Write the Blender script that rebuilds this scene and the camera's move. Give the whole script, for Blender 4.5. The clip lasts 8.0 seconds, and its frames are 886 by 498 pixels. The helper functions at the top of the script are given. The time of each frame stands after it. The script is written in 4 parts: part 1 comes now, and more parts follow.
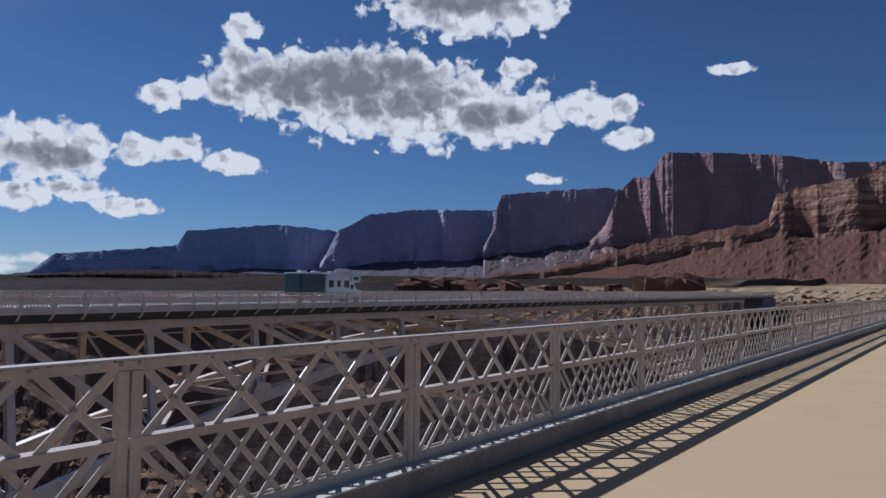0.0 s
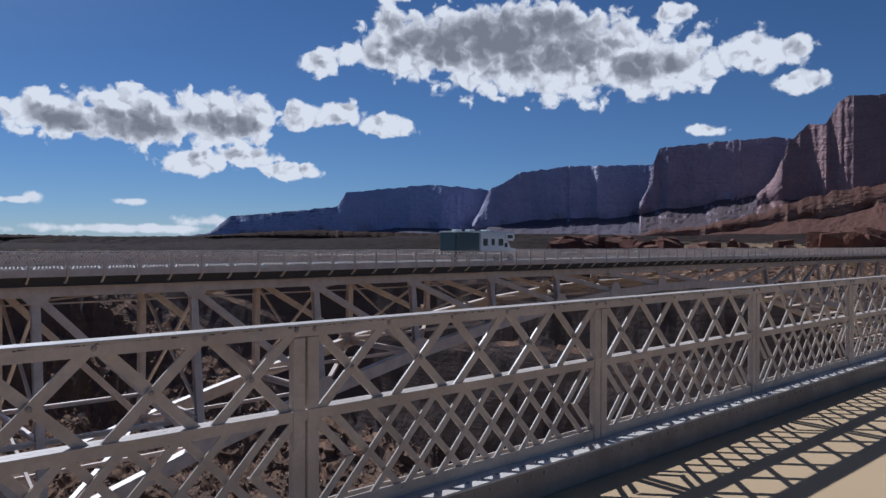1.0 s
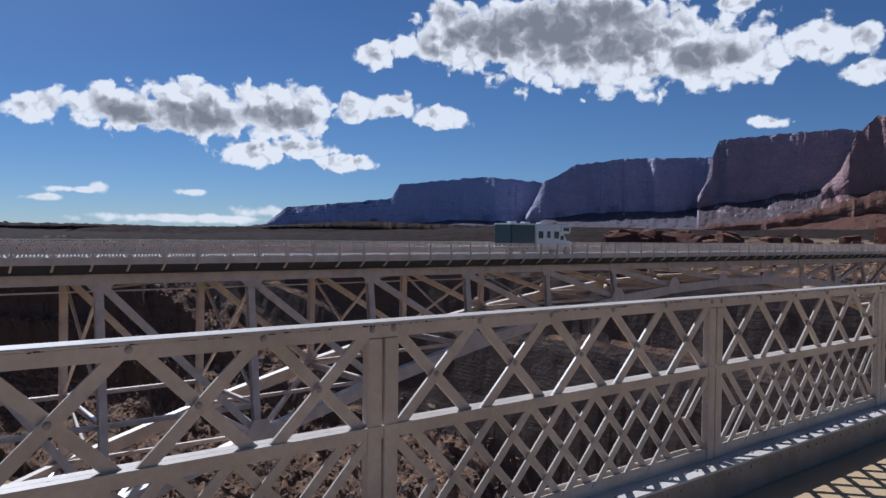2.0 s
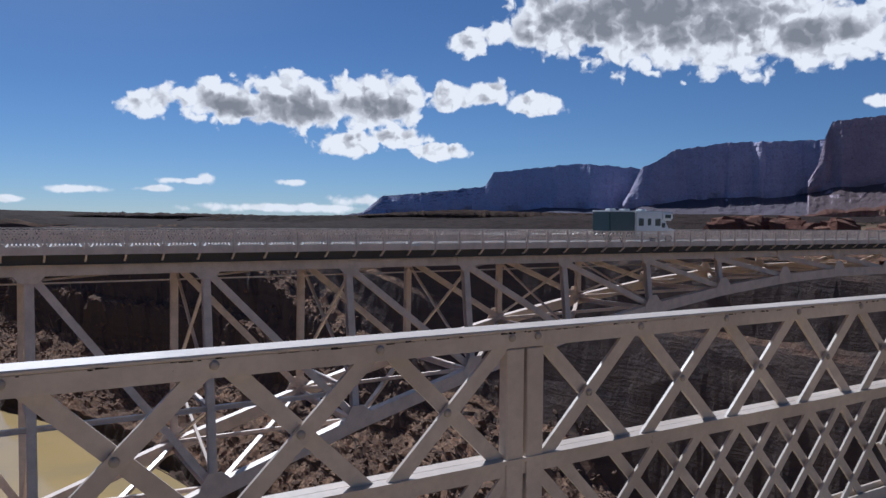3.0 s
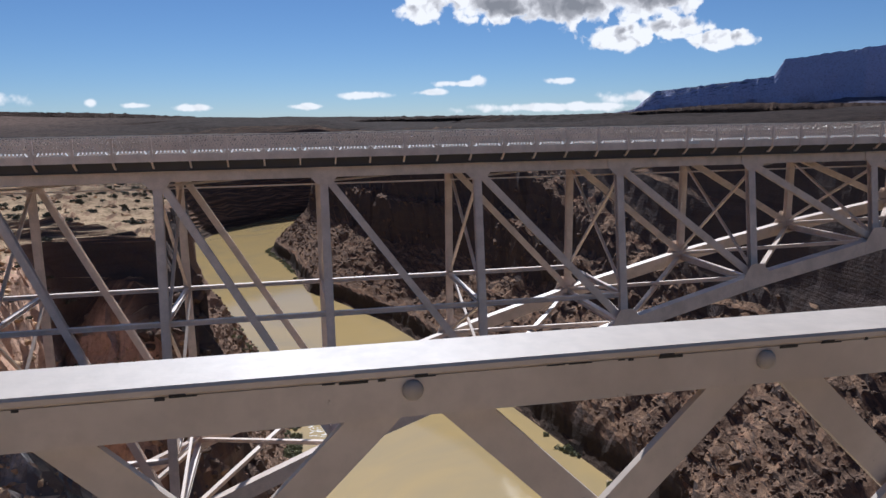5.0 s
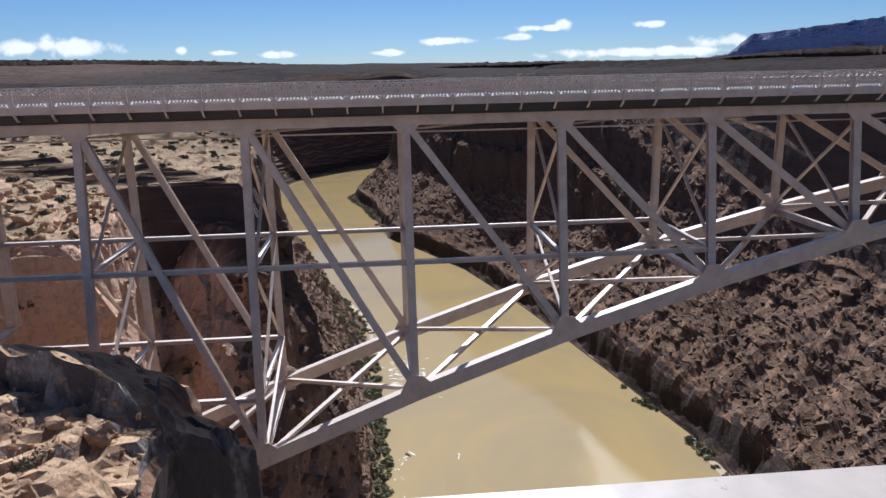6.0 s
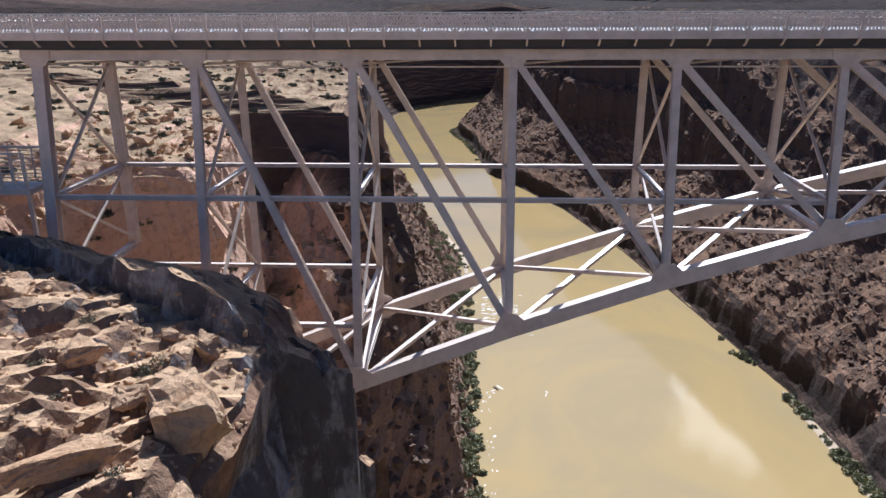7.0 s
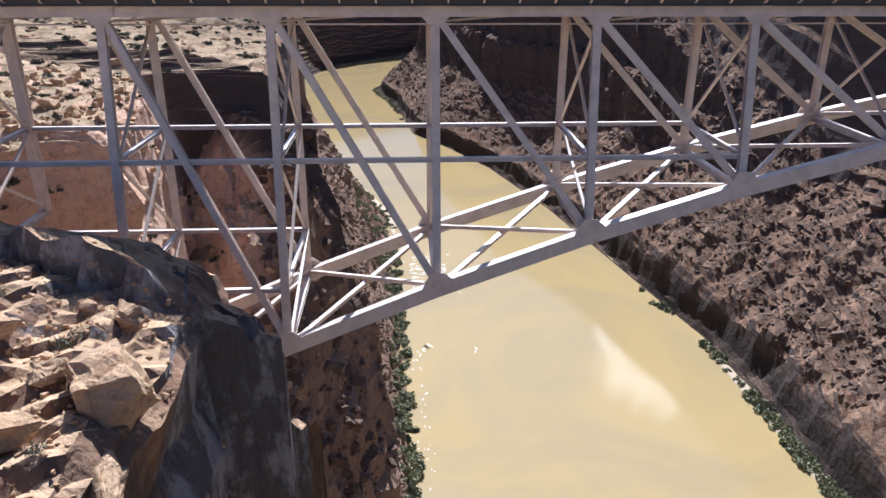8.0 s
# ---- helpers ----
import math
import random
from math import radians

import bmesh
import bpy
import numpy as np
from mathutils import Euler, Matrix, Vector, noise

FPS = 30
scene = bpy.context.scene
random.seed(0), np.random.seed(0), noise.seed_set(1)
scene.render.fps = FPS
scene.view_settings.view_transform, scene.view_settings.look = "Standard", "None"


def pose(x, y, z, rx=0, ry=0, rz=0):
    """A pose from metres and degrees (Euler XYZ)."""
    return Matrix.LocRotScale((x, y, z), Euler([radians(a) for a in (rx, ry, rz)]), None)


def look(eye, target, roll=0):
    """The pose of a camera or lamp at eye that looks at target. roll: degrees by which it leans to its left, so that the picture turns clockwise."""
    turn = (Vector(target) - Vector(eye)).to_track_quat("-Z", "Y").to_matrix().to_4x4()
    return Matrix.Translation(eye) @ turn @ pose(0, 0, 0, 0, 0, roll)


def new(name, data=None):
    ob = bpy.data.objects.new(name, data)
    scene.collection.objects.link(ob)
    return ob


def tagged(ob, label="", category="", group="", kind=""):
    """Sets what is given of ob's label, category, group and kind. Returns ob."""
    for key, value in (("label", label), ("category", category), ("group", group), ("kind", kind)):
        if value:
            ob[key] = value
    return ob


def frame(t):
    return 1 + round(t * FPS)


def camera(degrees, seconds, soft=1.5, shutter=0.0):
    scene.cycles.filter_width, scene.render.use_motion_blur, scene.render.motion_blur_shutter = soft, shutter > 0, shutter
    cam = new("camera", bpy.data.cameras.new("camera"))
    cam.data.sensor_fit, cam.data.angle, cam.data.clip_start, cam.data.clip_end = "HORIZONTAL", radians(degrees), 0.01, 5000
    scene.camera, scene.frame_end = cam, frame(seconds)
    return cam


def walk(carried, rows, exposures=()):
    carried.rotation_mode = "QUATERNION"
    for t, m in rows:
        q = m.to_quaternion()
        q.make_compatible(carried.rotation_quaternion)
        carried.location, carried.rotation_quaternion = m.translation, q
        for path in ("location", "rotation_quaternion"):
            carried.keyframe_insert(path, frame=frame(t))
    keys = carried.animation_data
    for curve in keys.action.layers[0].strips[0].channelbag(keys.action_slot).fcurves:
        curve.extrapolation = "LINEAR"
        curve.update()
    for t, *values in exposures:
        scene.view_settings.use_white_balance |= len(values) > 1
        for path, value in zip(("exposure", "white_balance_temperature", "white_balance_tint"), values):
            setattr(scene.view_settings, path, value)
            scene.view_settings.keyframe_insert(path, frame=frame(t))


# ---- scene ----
cam = camera(61.0, 8.0)
PATH = [
    (0, (0.104, -0.448, 1.691), (-1.0620, 1.1750, 1.7890), 0.6),
    (0.5, (-0.127, -0.384, 1.694), (-1.3980, 1.1590, 1.7480), 1.1),
    (1, (-0.334, -0.207, 1.691), (-1.8020, 1.1510, 1.6750), 0.2),
    (1.2, (-0.416, -0.164, 1.680), (-1.9330, 1.1400, 1.6530), 0.2),
    (2.3, (-1.043, 0.128, 1.653), (-2.6280, 1.3470, 1.6080), 0.8),
    (2.5, (-1.125, 0.176, 1.662), (-2.7450, 1.3470, 1.6090), 0.7),
    (3, (-1.411, 0.240, 1.639), (-3.1130, 1.2880, 1.5670), 0.5),
    (3.5, (-1.644, 0.302, 1.635), (-3.4530, 1.1460, 1.5270), -0.5),
    (4, (-1.869, 0.423, 1.634), (-3.7890, 0.9590, 1.4620), -1.4),
    (4.5, (-2.122, 0.477, 1.601), (-4.0510, 0.9370, 1.3390), -0.7),
    (5, (-2.330, 0.560, 1.593), (-4.2640, 0.9470, 1.2600), -1.0),
    (5.2, (-2.417, 0.600, 1.592), (-4.3700, 0.8740, 1.2560), -2.0),
    (6.3, (-2.740, 0.500, 1.660), (-4.6719, 0.6449, 1.1634), -0.54),
    (6.5, (-2.770, 0.470, 1.670), (-4.6982, 0.5693, 1.1484), 0.08),
    (7, (-2.800, 0.420, 1.690), (-4.6981, 0.3315, 1.0661), -0.28),
    (7.5, (-2.810, 0.410, 1.700), (-4.6686, 0.4173, 0.9615), -0.60),
    (8, (-2.820, 0.430, 1.700), (-4.6814, 0.5339, 0.9759), 0.16),
]
# the phone's exposure opens as it turns down into the canyon
LIGHT = [(0, -0.20, 5030), (1, -0.13, 5050), (2.5, 0.06, 5110), (3.5, 0.08, 5200), (4.5, 0.18, 5320), (5.2, 0.29, 5300), (6.5, 0.50, 5120), (7, 0.67, 5100), (7.5, 0.90, 5080), (8, 0.95, 5030)]
walk(cam, [(r[0], look(r[1], r[2], r[3])) for r in PATH], [(t, e, w, 11) for t, e, w in LIGHT])

# ---- sky, sun ----
SUN_AZ, SUN_EL = 87.0, 43.4          # degrees left of the bridge axis (+Y), and above the horizon


def sun_way():
    a, e = radians(SUN_AZ), radians(SUN_EL)
    return Vector((-math.sin(a) * math.cos(e), math.cos(a) * math.cos(e), math.sin(e)))


sun = new("sun", bpy.data.lights.new("sun", "SUN"))
sun.data.energy, sun.data.angle, sun.data.color = 5.0, radians(0.55), (1.0, 0.93, 0.82)
sun.matrix_world = look(sun_way() * 100, (0, 0, 0))
scene.view_settings.exposure = 0.0


class Nodes:
    """Short hand for node trees."""

    def __init__(self, tree):
        self.t = tree

    def add(self, kind, **kw):
        n = self.t.nodes.new(kind)
        for k, v in kw.items():
            setattr(n, k, v)
        return n

    def put(self, sock, v):
        if hasattr(v, "is_linked"):
            self.t.links.new(v, sock)
        else:
            sock.default_value = v

    def math(self, op, a, b=0.0, c=0.0, clamp=False):
        n = self.add("ShaderNodeMath", operation=op, use_clamp=clamp)
        for i, v in enumerate((a, b, c)):
            self.put(n.inputs[i], v)
        return n.outputs[0]

    def vec(self, op, a, b=(0, 0, 0)):
        n = self.add("ShaderNodeVectorMath", operation=op)
        self.put(n.inputs[0], a)
        self.put(n.inputs[1], b)
        return n.outputs["Value"] if op in ("LENGTH", "DOT_PRODUCT", "DISTANCE") else n.outputs[0]

    def noise(self, vector, scale, detail=4.0, rough=0.55, dist=0.0):
        n = self.add("ShaderNodeTexNoise")
        if vector is not None:
            self.put(n.inputs["Vector"], vector)
        for k, v in (("Scale", scale), ("Detail", detail), ("Roughness", rough), ("Distortion", dist)):
            n.inputs[k].default_value = v
        return n.outputs["Fac"]

    def smooth(self, v, lo, hi, a=0.0, b=1.0):
        n = self.add("ShaderNodeMapRange", interpolation_type="SMOOTHSTEP")
        for i, q in enumerate((v, lo, hi, a, b)):
            self.put(n.inputs[i], q)
        return n.outputs[0]

    def ramp(self, fac, stops):
        n = self.add("ShaderNodeValToRGB")
        el = n.color_ramp.elements
        while len(el) < len(stops):
            el.new(0.5)
        for e, (p, c) in zip(el, stops):
            e.position, e.color = p, (*c, 1)
        self.put(n.inputs[0], fac)
        return n.outputs[0]

    def mix(self, fac, a, b, blend="MIX"):
        n = self.add("ShaderNodeMix", data_type="RGBA", blend_type=blend)
        for sock, v in ((n.inputs[0], fac), (n.inputs[6], a), (n.inputs[7], b)):
            self.put(sock, (*v, 1) if isinstance(v, tuple) and len(v) == 3 else v)
        return n.outputs[2]


def sky():
    w = bpy.data.worlds.new("sky")
    scene.world = w
    w.use_nodes = True
    t = w.node_tree
    t.nodes.clear()
    n = Nodes(t)
    tex = n.add("ShaderNodeTexSky", sky_type="NISHITA", sun_disc=False)
    tex.sun_elevation, tex.sun_rotation = radians(SUN_EL), radians(-SUN_AZ)
    tex.altitude, tex.air_density, tex.dust_density, tex.ozone_density = 1100, 0.85, 0.05, 4.5
    # cumulus: (azimuth, elevation, half width, half height) in degrees
    banks = [
        (48, 14.6, 5.2, 2.2), (52, 13.9, 3.4, 1.3), (37.5, 13.0, 6.6, 2.4), (33, 12.5, 4.2, 1.9), (44.5, 15.7, 5.0, 1.8), (39.5, 15.9, 4.6, 1.7), (42.5, 14.3, 6.5, 3.0), (36, 13.6, 6.5, 2.7), (30.2, 12.8, 3.4, 1.8), (51.2, 16.2, 1.4, 1.2),
        (25, 13.3, 2.3, 1.4), (22.6, 13.2, 1.4, 1.0), (21.8, 10.9, 1.7, .8), (51, 18.4, 1.2, .9), (56.5, 13.3, 1.3, .9),
        (34.5, 20.6, 6.8, 2.1), (29.5, 20.6, 3.0, 1.7), (30.4, 16.3, 1.5, .6), (14.6, 15.4, 1.4, .4), (28, 8.1, 1.3, .5),
        (79.6, 8.1, 1.8, 1.0), (74.5, 8.6, 3.6, 1.5), (69.5, 8.7, 4.6, 1.9), (63.5, 8.9, 4.4, 1.8), (58, 9.3, 2.0, 1.0), (55, 9.6, 1.8, .9),
        (51.5, 8.8, 2.0, .8), (65.5, 5.8, 2.6, .9), (62, 6.3, 2.4, .7), (58.8, 5.3, 2.1, .6), (71.0, 29.0, 2.4, 1.9), (68.2, 30.8, 2.5, 1.1), (72.8, 27.0, 1.3, .9),
    ]
    hearts = [(47.5, 15.2, 4.5, 1.6), (41.5, 15.4, 6.5, 2.2), (35.5, 21.8, 6, 1.5), (71, 7.9, 5, 1.0), (63.5, 8.3, 3, 0.8), (32, 12.9, 2.2, .9)]
    low = [
        (69.8, 2.85, 1.4, .3), (77.0, 2.8, 2.2, .28), (79.5, 2.2, 1.6, .3), (84.4, 2.05, 2.6, .33), (88.6, 1.3, 1.9, .28), (96.5, 1.3, 1.9, .33),
        (111, 2.0, 4.6, .75), (103.2, 1.7, .6, .4), (100.3, 1.5, 1.4, .25), (70, .95, 9.0, .42), (64.5, 1.5, 3.2, .6), (75.8, 2.95, .8, .5),
    ]
    d = n.add("ShaderNodeTexCoord").outputs["Generated"]
    xyz = n.add("ShaderNodeSeparateXYZ")
    n.put(xyz.inputs[0], d)
    az = n.math("MULTIPLY", n.math("ARCTAN2", n.math("MULTIPLY", xyz.outputs[0], -1.0), xyz.outputs[1]), 57.29578)
    el = n.math("MULTIPLY", n.math("ARCSINE", xyz.outputs[2]), 57.29578)
    flat = n.add("ShaderNodeCombineXYZ")
    n.put(flat.inputs[0], az)
    n.put(flat.inputs[1], el)
    p = flat.outputs[0]
    # billows push the outlines about
    warp = n.add("ShaderNodeTexNoise")
    n.put(warp.inputs["Vector"], p)
    warp.inputs["Scale"].default_value, warp.inputs["Detail"].default_value = 0.8, 3
    pw = n.vec("ADD", p, n.vec("MULTIPLY", n.vec("SUBTRACT", warp.outputs["Color"], (0.5, 0.5, 0.5)), (2.2, 1.6, 0)))

    def cells(scale, shift=(0, 0, 0)):
        v = n.add("ShaderNodeTexVoronoi", feature="SMOOTH_F1", voronoi_dimensions="2D")
        n.put(v.inputs["Vector"], n.vec("ADD", pw, shift))
        v.inputs["Scale"].default_value, v.inputs["Detail"].default_value, v.inputs["Roughness"].default_value = scale, 1.6, 0.5
        v.inputs["Smoothness"].default_value = 0.25
        return n.math("SUBTRACT", 0.45, v.outputs["Distance"])

    puff = n.noise(p, 0.34, 4, 0.55)
    lobes = cells(0.62)
    lee = cells(0.62, (-0.35, 0.45, 0))
    fine = n.noise(n.vec("ADD", p, (40, 7, 0)), 1.6, 7, 0.62)

    def density(items, start):
        dens = start
        for a, e, ra, re in items:
            q = n.vec("MULTIPLY", n.vec("SUBTRACT", p, (a, e, 0)), (1 / ra, 1 / re, 0))
            v = n.math("SUBTRACT", 1.0, n.vec("LENGTH", q))
            dens = v if dens is None else n.math("SMOOTH_MAX", dens, v, 0.12)
        return dens

    big, small = density(banks, None), density(low, None)
    rough = n.math("ADD", n.math("MULTIPLY", n.math("SUBTRACT", puff, 0.5), 0.8), n.math("MULTIPLY", n.math("SUBTRACT", fine, 0.5), 0.36))
    rough = n.math("ADD", rough, n.math("MULTIPLY", lobes, 0.75))
    big = n.math("ADD", big, n.math("ADD", rough, 0.34))
    small = n.math("ADD", small, n.math("MULTIPLY", rough, 0.8))
    cover = n.math("MAXIMUM", n.smooth(big, -0.02, 0.30), n.smooth(small, -0.1, 0.4, 0.0, 0.9))
    # a thin bright veil about the sun
    near_sun = n.vec("DOT_PRODUCT", d, tuple(sun_way()))
    cover = n.math("MAXIMUM", cover, n.smooth(near_sun, 0.82, 0.99, 0.0, 0.14))
    # thick hearts are grey, thin rims bright; light and dark billows between
    grain = n.math("SUBTRACT", n.noise(n.vec("ADD", pw, (11, 3, 0)), 0.3, 3, 0.5), 0.5)
    heart = n.math("ADD", density(hearts, None), n.math("MULTIPLY", grain, 1.3))
    shade = n.math("MULTIPLY", n.smooth(big, 0.10, 1.0), n.smooth(heart, -0.8, 0.4))
    shade = n.math("ADD", shade, n.math("MULTIPLY", n.math("SUBTRACT", lee, lobes), n.smooth(big, 0.1, 0.6, 0.15, 1.0)), clamp=True)
    tone = n.ramp(shade, [(0, (1.0, 0.91, 0.79)), (0.22, (0.74, 0.67, 0.595)), (0.55, (0.42, 0.385, 0.355)), (1, (0.265, 0.25, 0.24))])
    # clouds brighten towards the sun
    glow = n.smooth(near_sun, 0.88, 0.975, 1.0, 4.2)
    tone = n.vec("MULTIPLY", tone, glow)
    blue = n.add("ShaderNodeBackground")
    n.put(blue.inputs[0], tex.outputs[0])
    blue.inputs[1].default_value = SKY
    white = n.add("ShaderNodeBackground")
    n.put(white.inputs[0], tone)
    white.inputs[1].default_value = CLOUD
    both = n.add("ShaderNodeMixShader")
    n.put(both.inputs[0], cover)
    n.put(both.inputs[1], blue.outputs[0])
    n.put(both.inputs[2], white.outputs[0])
    out = n.add("ShaderNodeOutputWorld")
    n.put(out.inputs[0], both.outputs[0])


SKY, CLOUD = 0.047, 0.86
sky()

# ---- materials ----
def material(name):
    m = bpy.data.materials.new(name)
    m.use_nodes = True
    n = Nodes(m.node_tree)
    n.bsdf = m.node_tree.nodes["Principled BSDF"]
    n.pos = n.add("ShaderNodeTexCoord").outputs["Object"]
    return m, n


def bump(n, height, strength, distance):
    b = n.add("ShaderNodeBump")
    b.inputs["Strength"].default_value, b.inputs["Distance"].default_value = strength, distance
    n.put(b.inputs["Height"], height)
    n.put(n.bsdf.inputs["Normal"], b.outputs[0])


def painted_steel(name, base, dirt, wear=0.5, scale=1.0):
    m, n = material(name)
    geo = n.add("ShaderNodeNewGeometry").outputs["Position"]
    stain_or_shade = n.noise(geo, 2.2 * scale, 5, 0.65)
    grain = n.noise(geo, 38 * scale, 3)
    chips = n.smooth(n.noise(geo, 15 * scale, 6, 0.72), 0.66, 0.70)
    c = n.mix(n.smooth(stain_or_shade, 0.38, 0.66), base, dirt)
    c = n.mix(n.math("MULTIPLY", n.smooth(grain, 0.35, 0.7), 0.4), c, tuple(v * 0.7 for v in base))
    c = n.mix(n.math("MULTIPLY", chips, wear), c, (0.10, 0.07, 0.055))
    n.put(n.bsdf.inputs["Base Color"], c)
    n.put(n.bsdf.inputs["Roughness"], n.smooth(stain_or_shade, 0.2, 0.8, 0.30, 0.50))
    bump(n, grain, 0.15, 0.004)
    return m


def plain(name, base, rough=0.6, metal=0.0, var=0.25, scale=4.0):
    m, n = material(name)
    geo = n.add("ShaderNodeNewGeometry").outputs["Position"]
    c = n.mix(n.math("MULTIPLY", n.noise(geo, scale, 5), var * 2), base, tuple(v * 0.55 for v in base))
    n.put(n.bsdf.inputs["Base Color"], c)
    n.bsdf.inputs["Roughness"].default_value, n.bsdf.inputs["Metallic"].default_value = rough, metal
    return m


def rock(name, strata, tint, scale=1.0, flat_tone=None, scrub=False, relief=0.9, lie=(0.72, 0.92)):
    """Bedded sandstone and limestone: bands by height, blotches, cracks; sandy rubble where it lies flat."""
    m, n = material(name)
    g = n.add("ShaderNodeNewGeometry")
    pos = g.outputs["Position"]
    xyz = n.add("ShaderNodeSeparateXYZ")
    n.put(xyz.inputs[0], pos)
    warp = n.math("MULTIPLY", n.noise(pos, 0.02 * scale, 3), 14.0 / scale)
    level = n.add("ShaderNodeCombineXYZ")
    n.put(level.inputs[2], n.math("ADD", xyz.outputs[2], warp))
    bands = n.noise(level.outputs[0], 0.16 * scale, 5, 0.7)
    c = n.ramp(bands, strata)
    blot = n.noise(pos, 0.11 * scale, 7, 0.68)
    c = n.mix(n.smooth(blot, 0.38, 0.68), c, tint)
    grain = n.noise(pos, 1.6 * scale, 8, 0.7)
    if scrub:
        # red sandstone in the walls below the near rim, paler to stand in for bounced light
        near_rim = n.math("MULTIPLY", n.smooth(xyz.outputs[0], -111.0, -107.0), n.smooth(xyz.outputs[0], -64.0, -52.0, 1.0, 0.0))
        low_rim = n.math("MULTIPLY", near_rim, n.smooth(xyz.outputs[1], -22.0, -12.0, 1.0, 0.0))
        c = n.mix(n.math("MULTIPLY", low_rim, 0.9), c, n.mix(bands, (0.62, 0.34, 0.22), (0.78, 0.54, 0.38)))
        # desert varnish runs down the sheer faces; it also carries their painted shade
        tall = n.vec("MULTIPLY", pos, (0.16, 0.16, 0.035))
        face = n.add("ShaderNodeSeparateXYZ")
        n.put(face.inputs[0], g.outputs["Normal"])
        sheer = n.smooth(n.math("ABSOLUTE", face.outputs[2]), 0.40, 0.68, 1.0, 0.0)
        varnish_and_shade = n.math("MULTIPLY", n.smooth(n.noise(tall, 1.0, 6, 0.65, 0.6), 0.47, 0.60, 0.0, 0.8), sheer)
        varnish_and_shade = n.math("MULTIPLY", varnish_and_shade, n.math("SUBTRACT", 1.0, low_rim))
        # the fallen slopes of the near side are painted paler, as if sunlit
        sunlit_slope = n.math("MULTIPLY", n.smooth(xyz.outputs[2], -55.0, -40.0, 1.0, 0.0), n.math("MULTIPLY", n.smooth(xyz.outputs[1], 20.0, 40.0, 1.0, 0.0), n.smooth(xyz.outputs[0], -600.0, -540.0)))
        varnish_and_shade = n.math("MULTIPLY", varnish_and_shade, n.math("SUBTRACT", 1.0, sunlit_slope))
        # the far walls are dark all over: their shade is painted in
        far_wall_shade = n.math("MAXIMUM", n.smooth(xyz.outputs[1], 20.0, 40.0), n.smooth(xyz.outputs[0], -112.0, -108.0, 1.0, 0.0))
        far_wall_shade = n.math("MULTIPLY", n.math("MULTIPLY", far_wall_shade, sheer), n.smooth(blot, 0.3, 0.7, 0.92, 0.7))
        varnish_and_shade = n.math("MAXIMUM", varnish_and_shade, far_wall_shade)
        c = n.mix(varnish_and_shade, c, (0.055, 0.052, 0.056))
        c = n.mix(n.math("MULTIPLY", sunlit_slope, 0.7), c, n.mix(n.smooth(grain, 0.4, 0.65), (0.25, 0.155, 0.105), (0.50, 0.33, 0.225)))
        # shade painted on the ledge above the waterline of the far bank
        stain_or_shade = n.smooth(n.math("ADD", xyz.outputs[2], n.math("MULTIPLY", n.noise(pos, 0.3, 5), 9.0)), -129.0, -124.0, 0.85, 0.0)
        c = n.mix(n.math("MULTIPLY", stain_or_shade, n.math("MAXIMUM", n.smooth(xyz.outputs[1], 20.0, 40.0), n.smooth(xyz.outputs[0], -560.0, -520.0, 1.0, 0.0))), c, (0.045, 0.037, 0.033))
        # shade on the buttress beside the bridge's foot, painted as dark and grey streaks
        buttress_shade = n.math("MULTIPLY", n.smooth(xyz.outputs[0], -42.6, -42.0), n.smooth(xyz.outputs[0], -31.0, -28.0, 1.0, 0.0))
        buttress_shade = n.math("MULTIPLY", n.math("MULTIPLY", buttress_shade, n.smooth(xyz.outputs[2], -75.0, -55.0)), n.smooth(face.outputs[2], 0.45, 0.7, 0.93, 0.0))
        buttress_shade = n.math("MULTIPLY", buttress_shade, n.smooth(xyz.outputs[1], -3.0, 3.0, 1.0, 0.0))
        c = n.mix(buttress_shade, c, n.mix(n.smooth(n.noise(n.vec("MULTIPLY", pos, (0.5, 0.5, 0.22)), 1.0, 7, 0.7, 0.25), 0.46, 0.60), (0.15, 0.13, 0.12), (0.40, 0.365, 0.34)))
    c = n.mix(n.smooth(grain, 0.45, 0.75, 0.0, 0.45), c, (0.09, 0.055, 0.04))
    if flat_tone:
        up = n.add("ShaderNodeSeparateXYZ")
        n.put(up.inputs[0], g.outputs["Normal"])
        lying = n.smooth(n.math("ADD", up.outputs[2], n.math("MULTIPLY", n.math("SUBTRACT", grain, 0.5), 0.5)), *lie)
        sand = n.mix(n.smooth(n.noise(pos, 0.5, 6, 0.7), 0.45, 0.7), flat_tone, tuple(v * 0.62 for v in flat_tone))
        if scrub:
            # sandy rubble on the near rims; dark scrub on the plain beyond, its backlit shade in the colour
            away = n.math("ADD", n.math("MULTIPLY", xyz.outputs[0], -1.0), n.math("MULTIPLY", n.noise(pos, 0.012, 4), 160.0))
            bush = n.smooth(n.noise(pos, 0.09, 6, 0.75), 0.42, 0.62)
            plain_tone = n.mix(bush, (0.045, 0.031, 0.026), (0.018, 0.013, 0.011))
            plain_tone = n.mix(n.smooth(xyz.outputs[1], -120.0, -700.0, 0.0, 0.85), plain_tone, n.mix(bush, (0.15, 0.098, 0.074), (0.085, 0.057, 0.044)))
            grass = n.smooth(n.noise(n.vec("ADD", pos, (9, 4, 0)), 0.35, 6, 0.7), 0.50, 0.66, 0.0, 0.7)
            shelf = n.math("MULTIPLY", n.smooth(xyz.outputs[0], -50.0, -46.0), n.smooth(xyz.outputs[1], 0.0, 20.0, 1.0, 0.0))
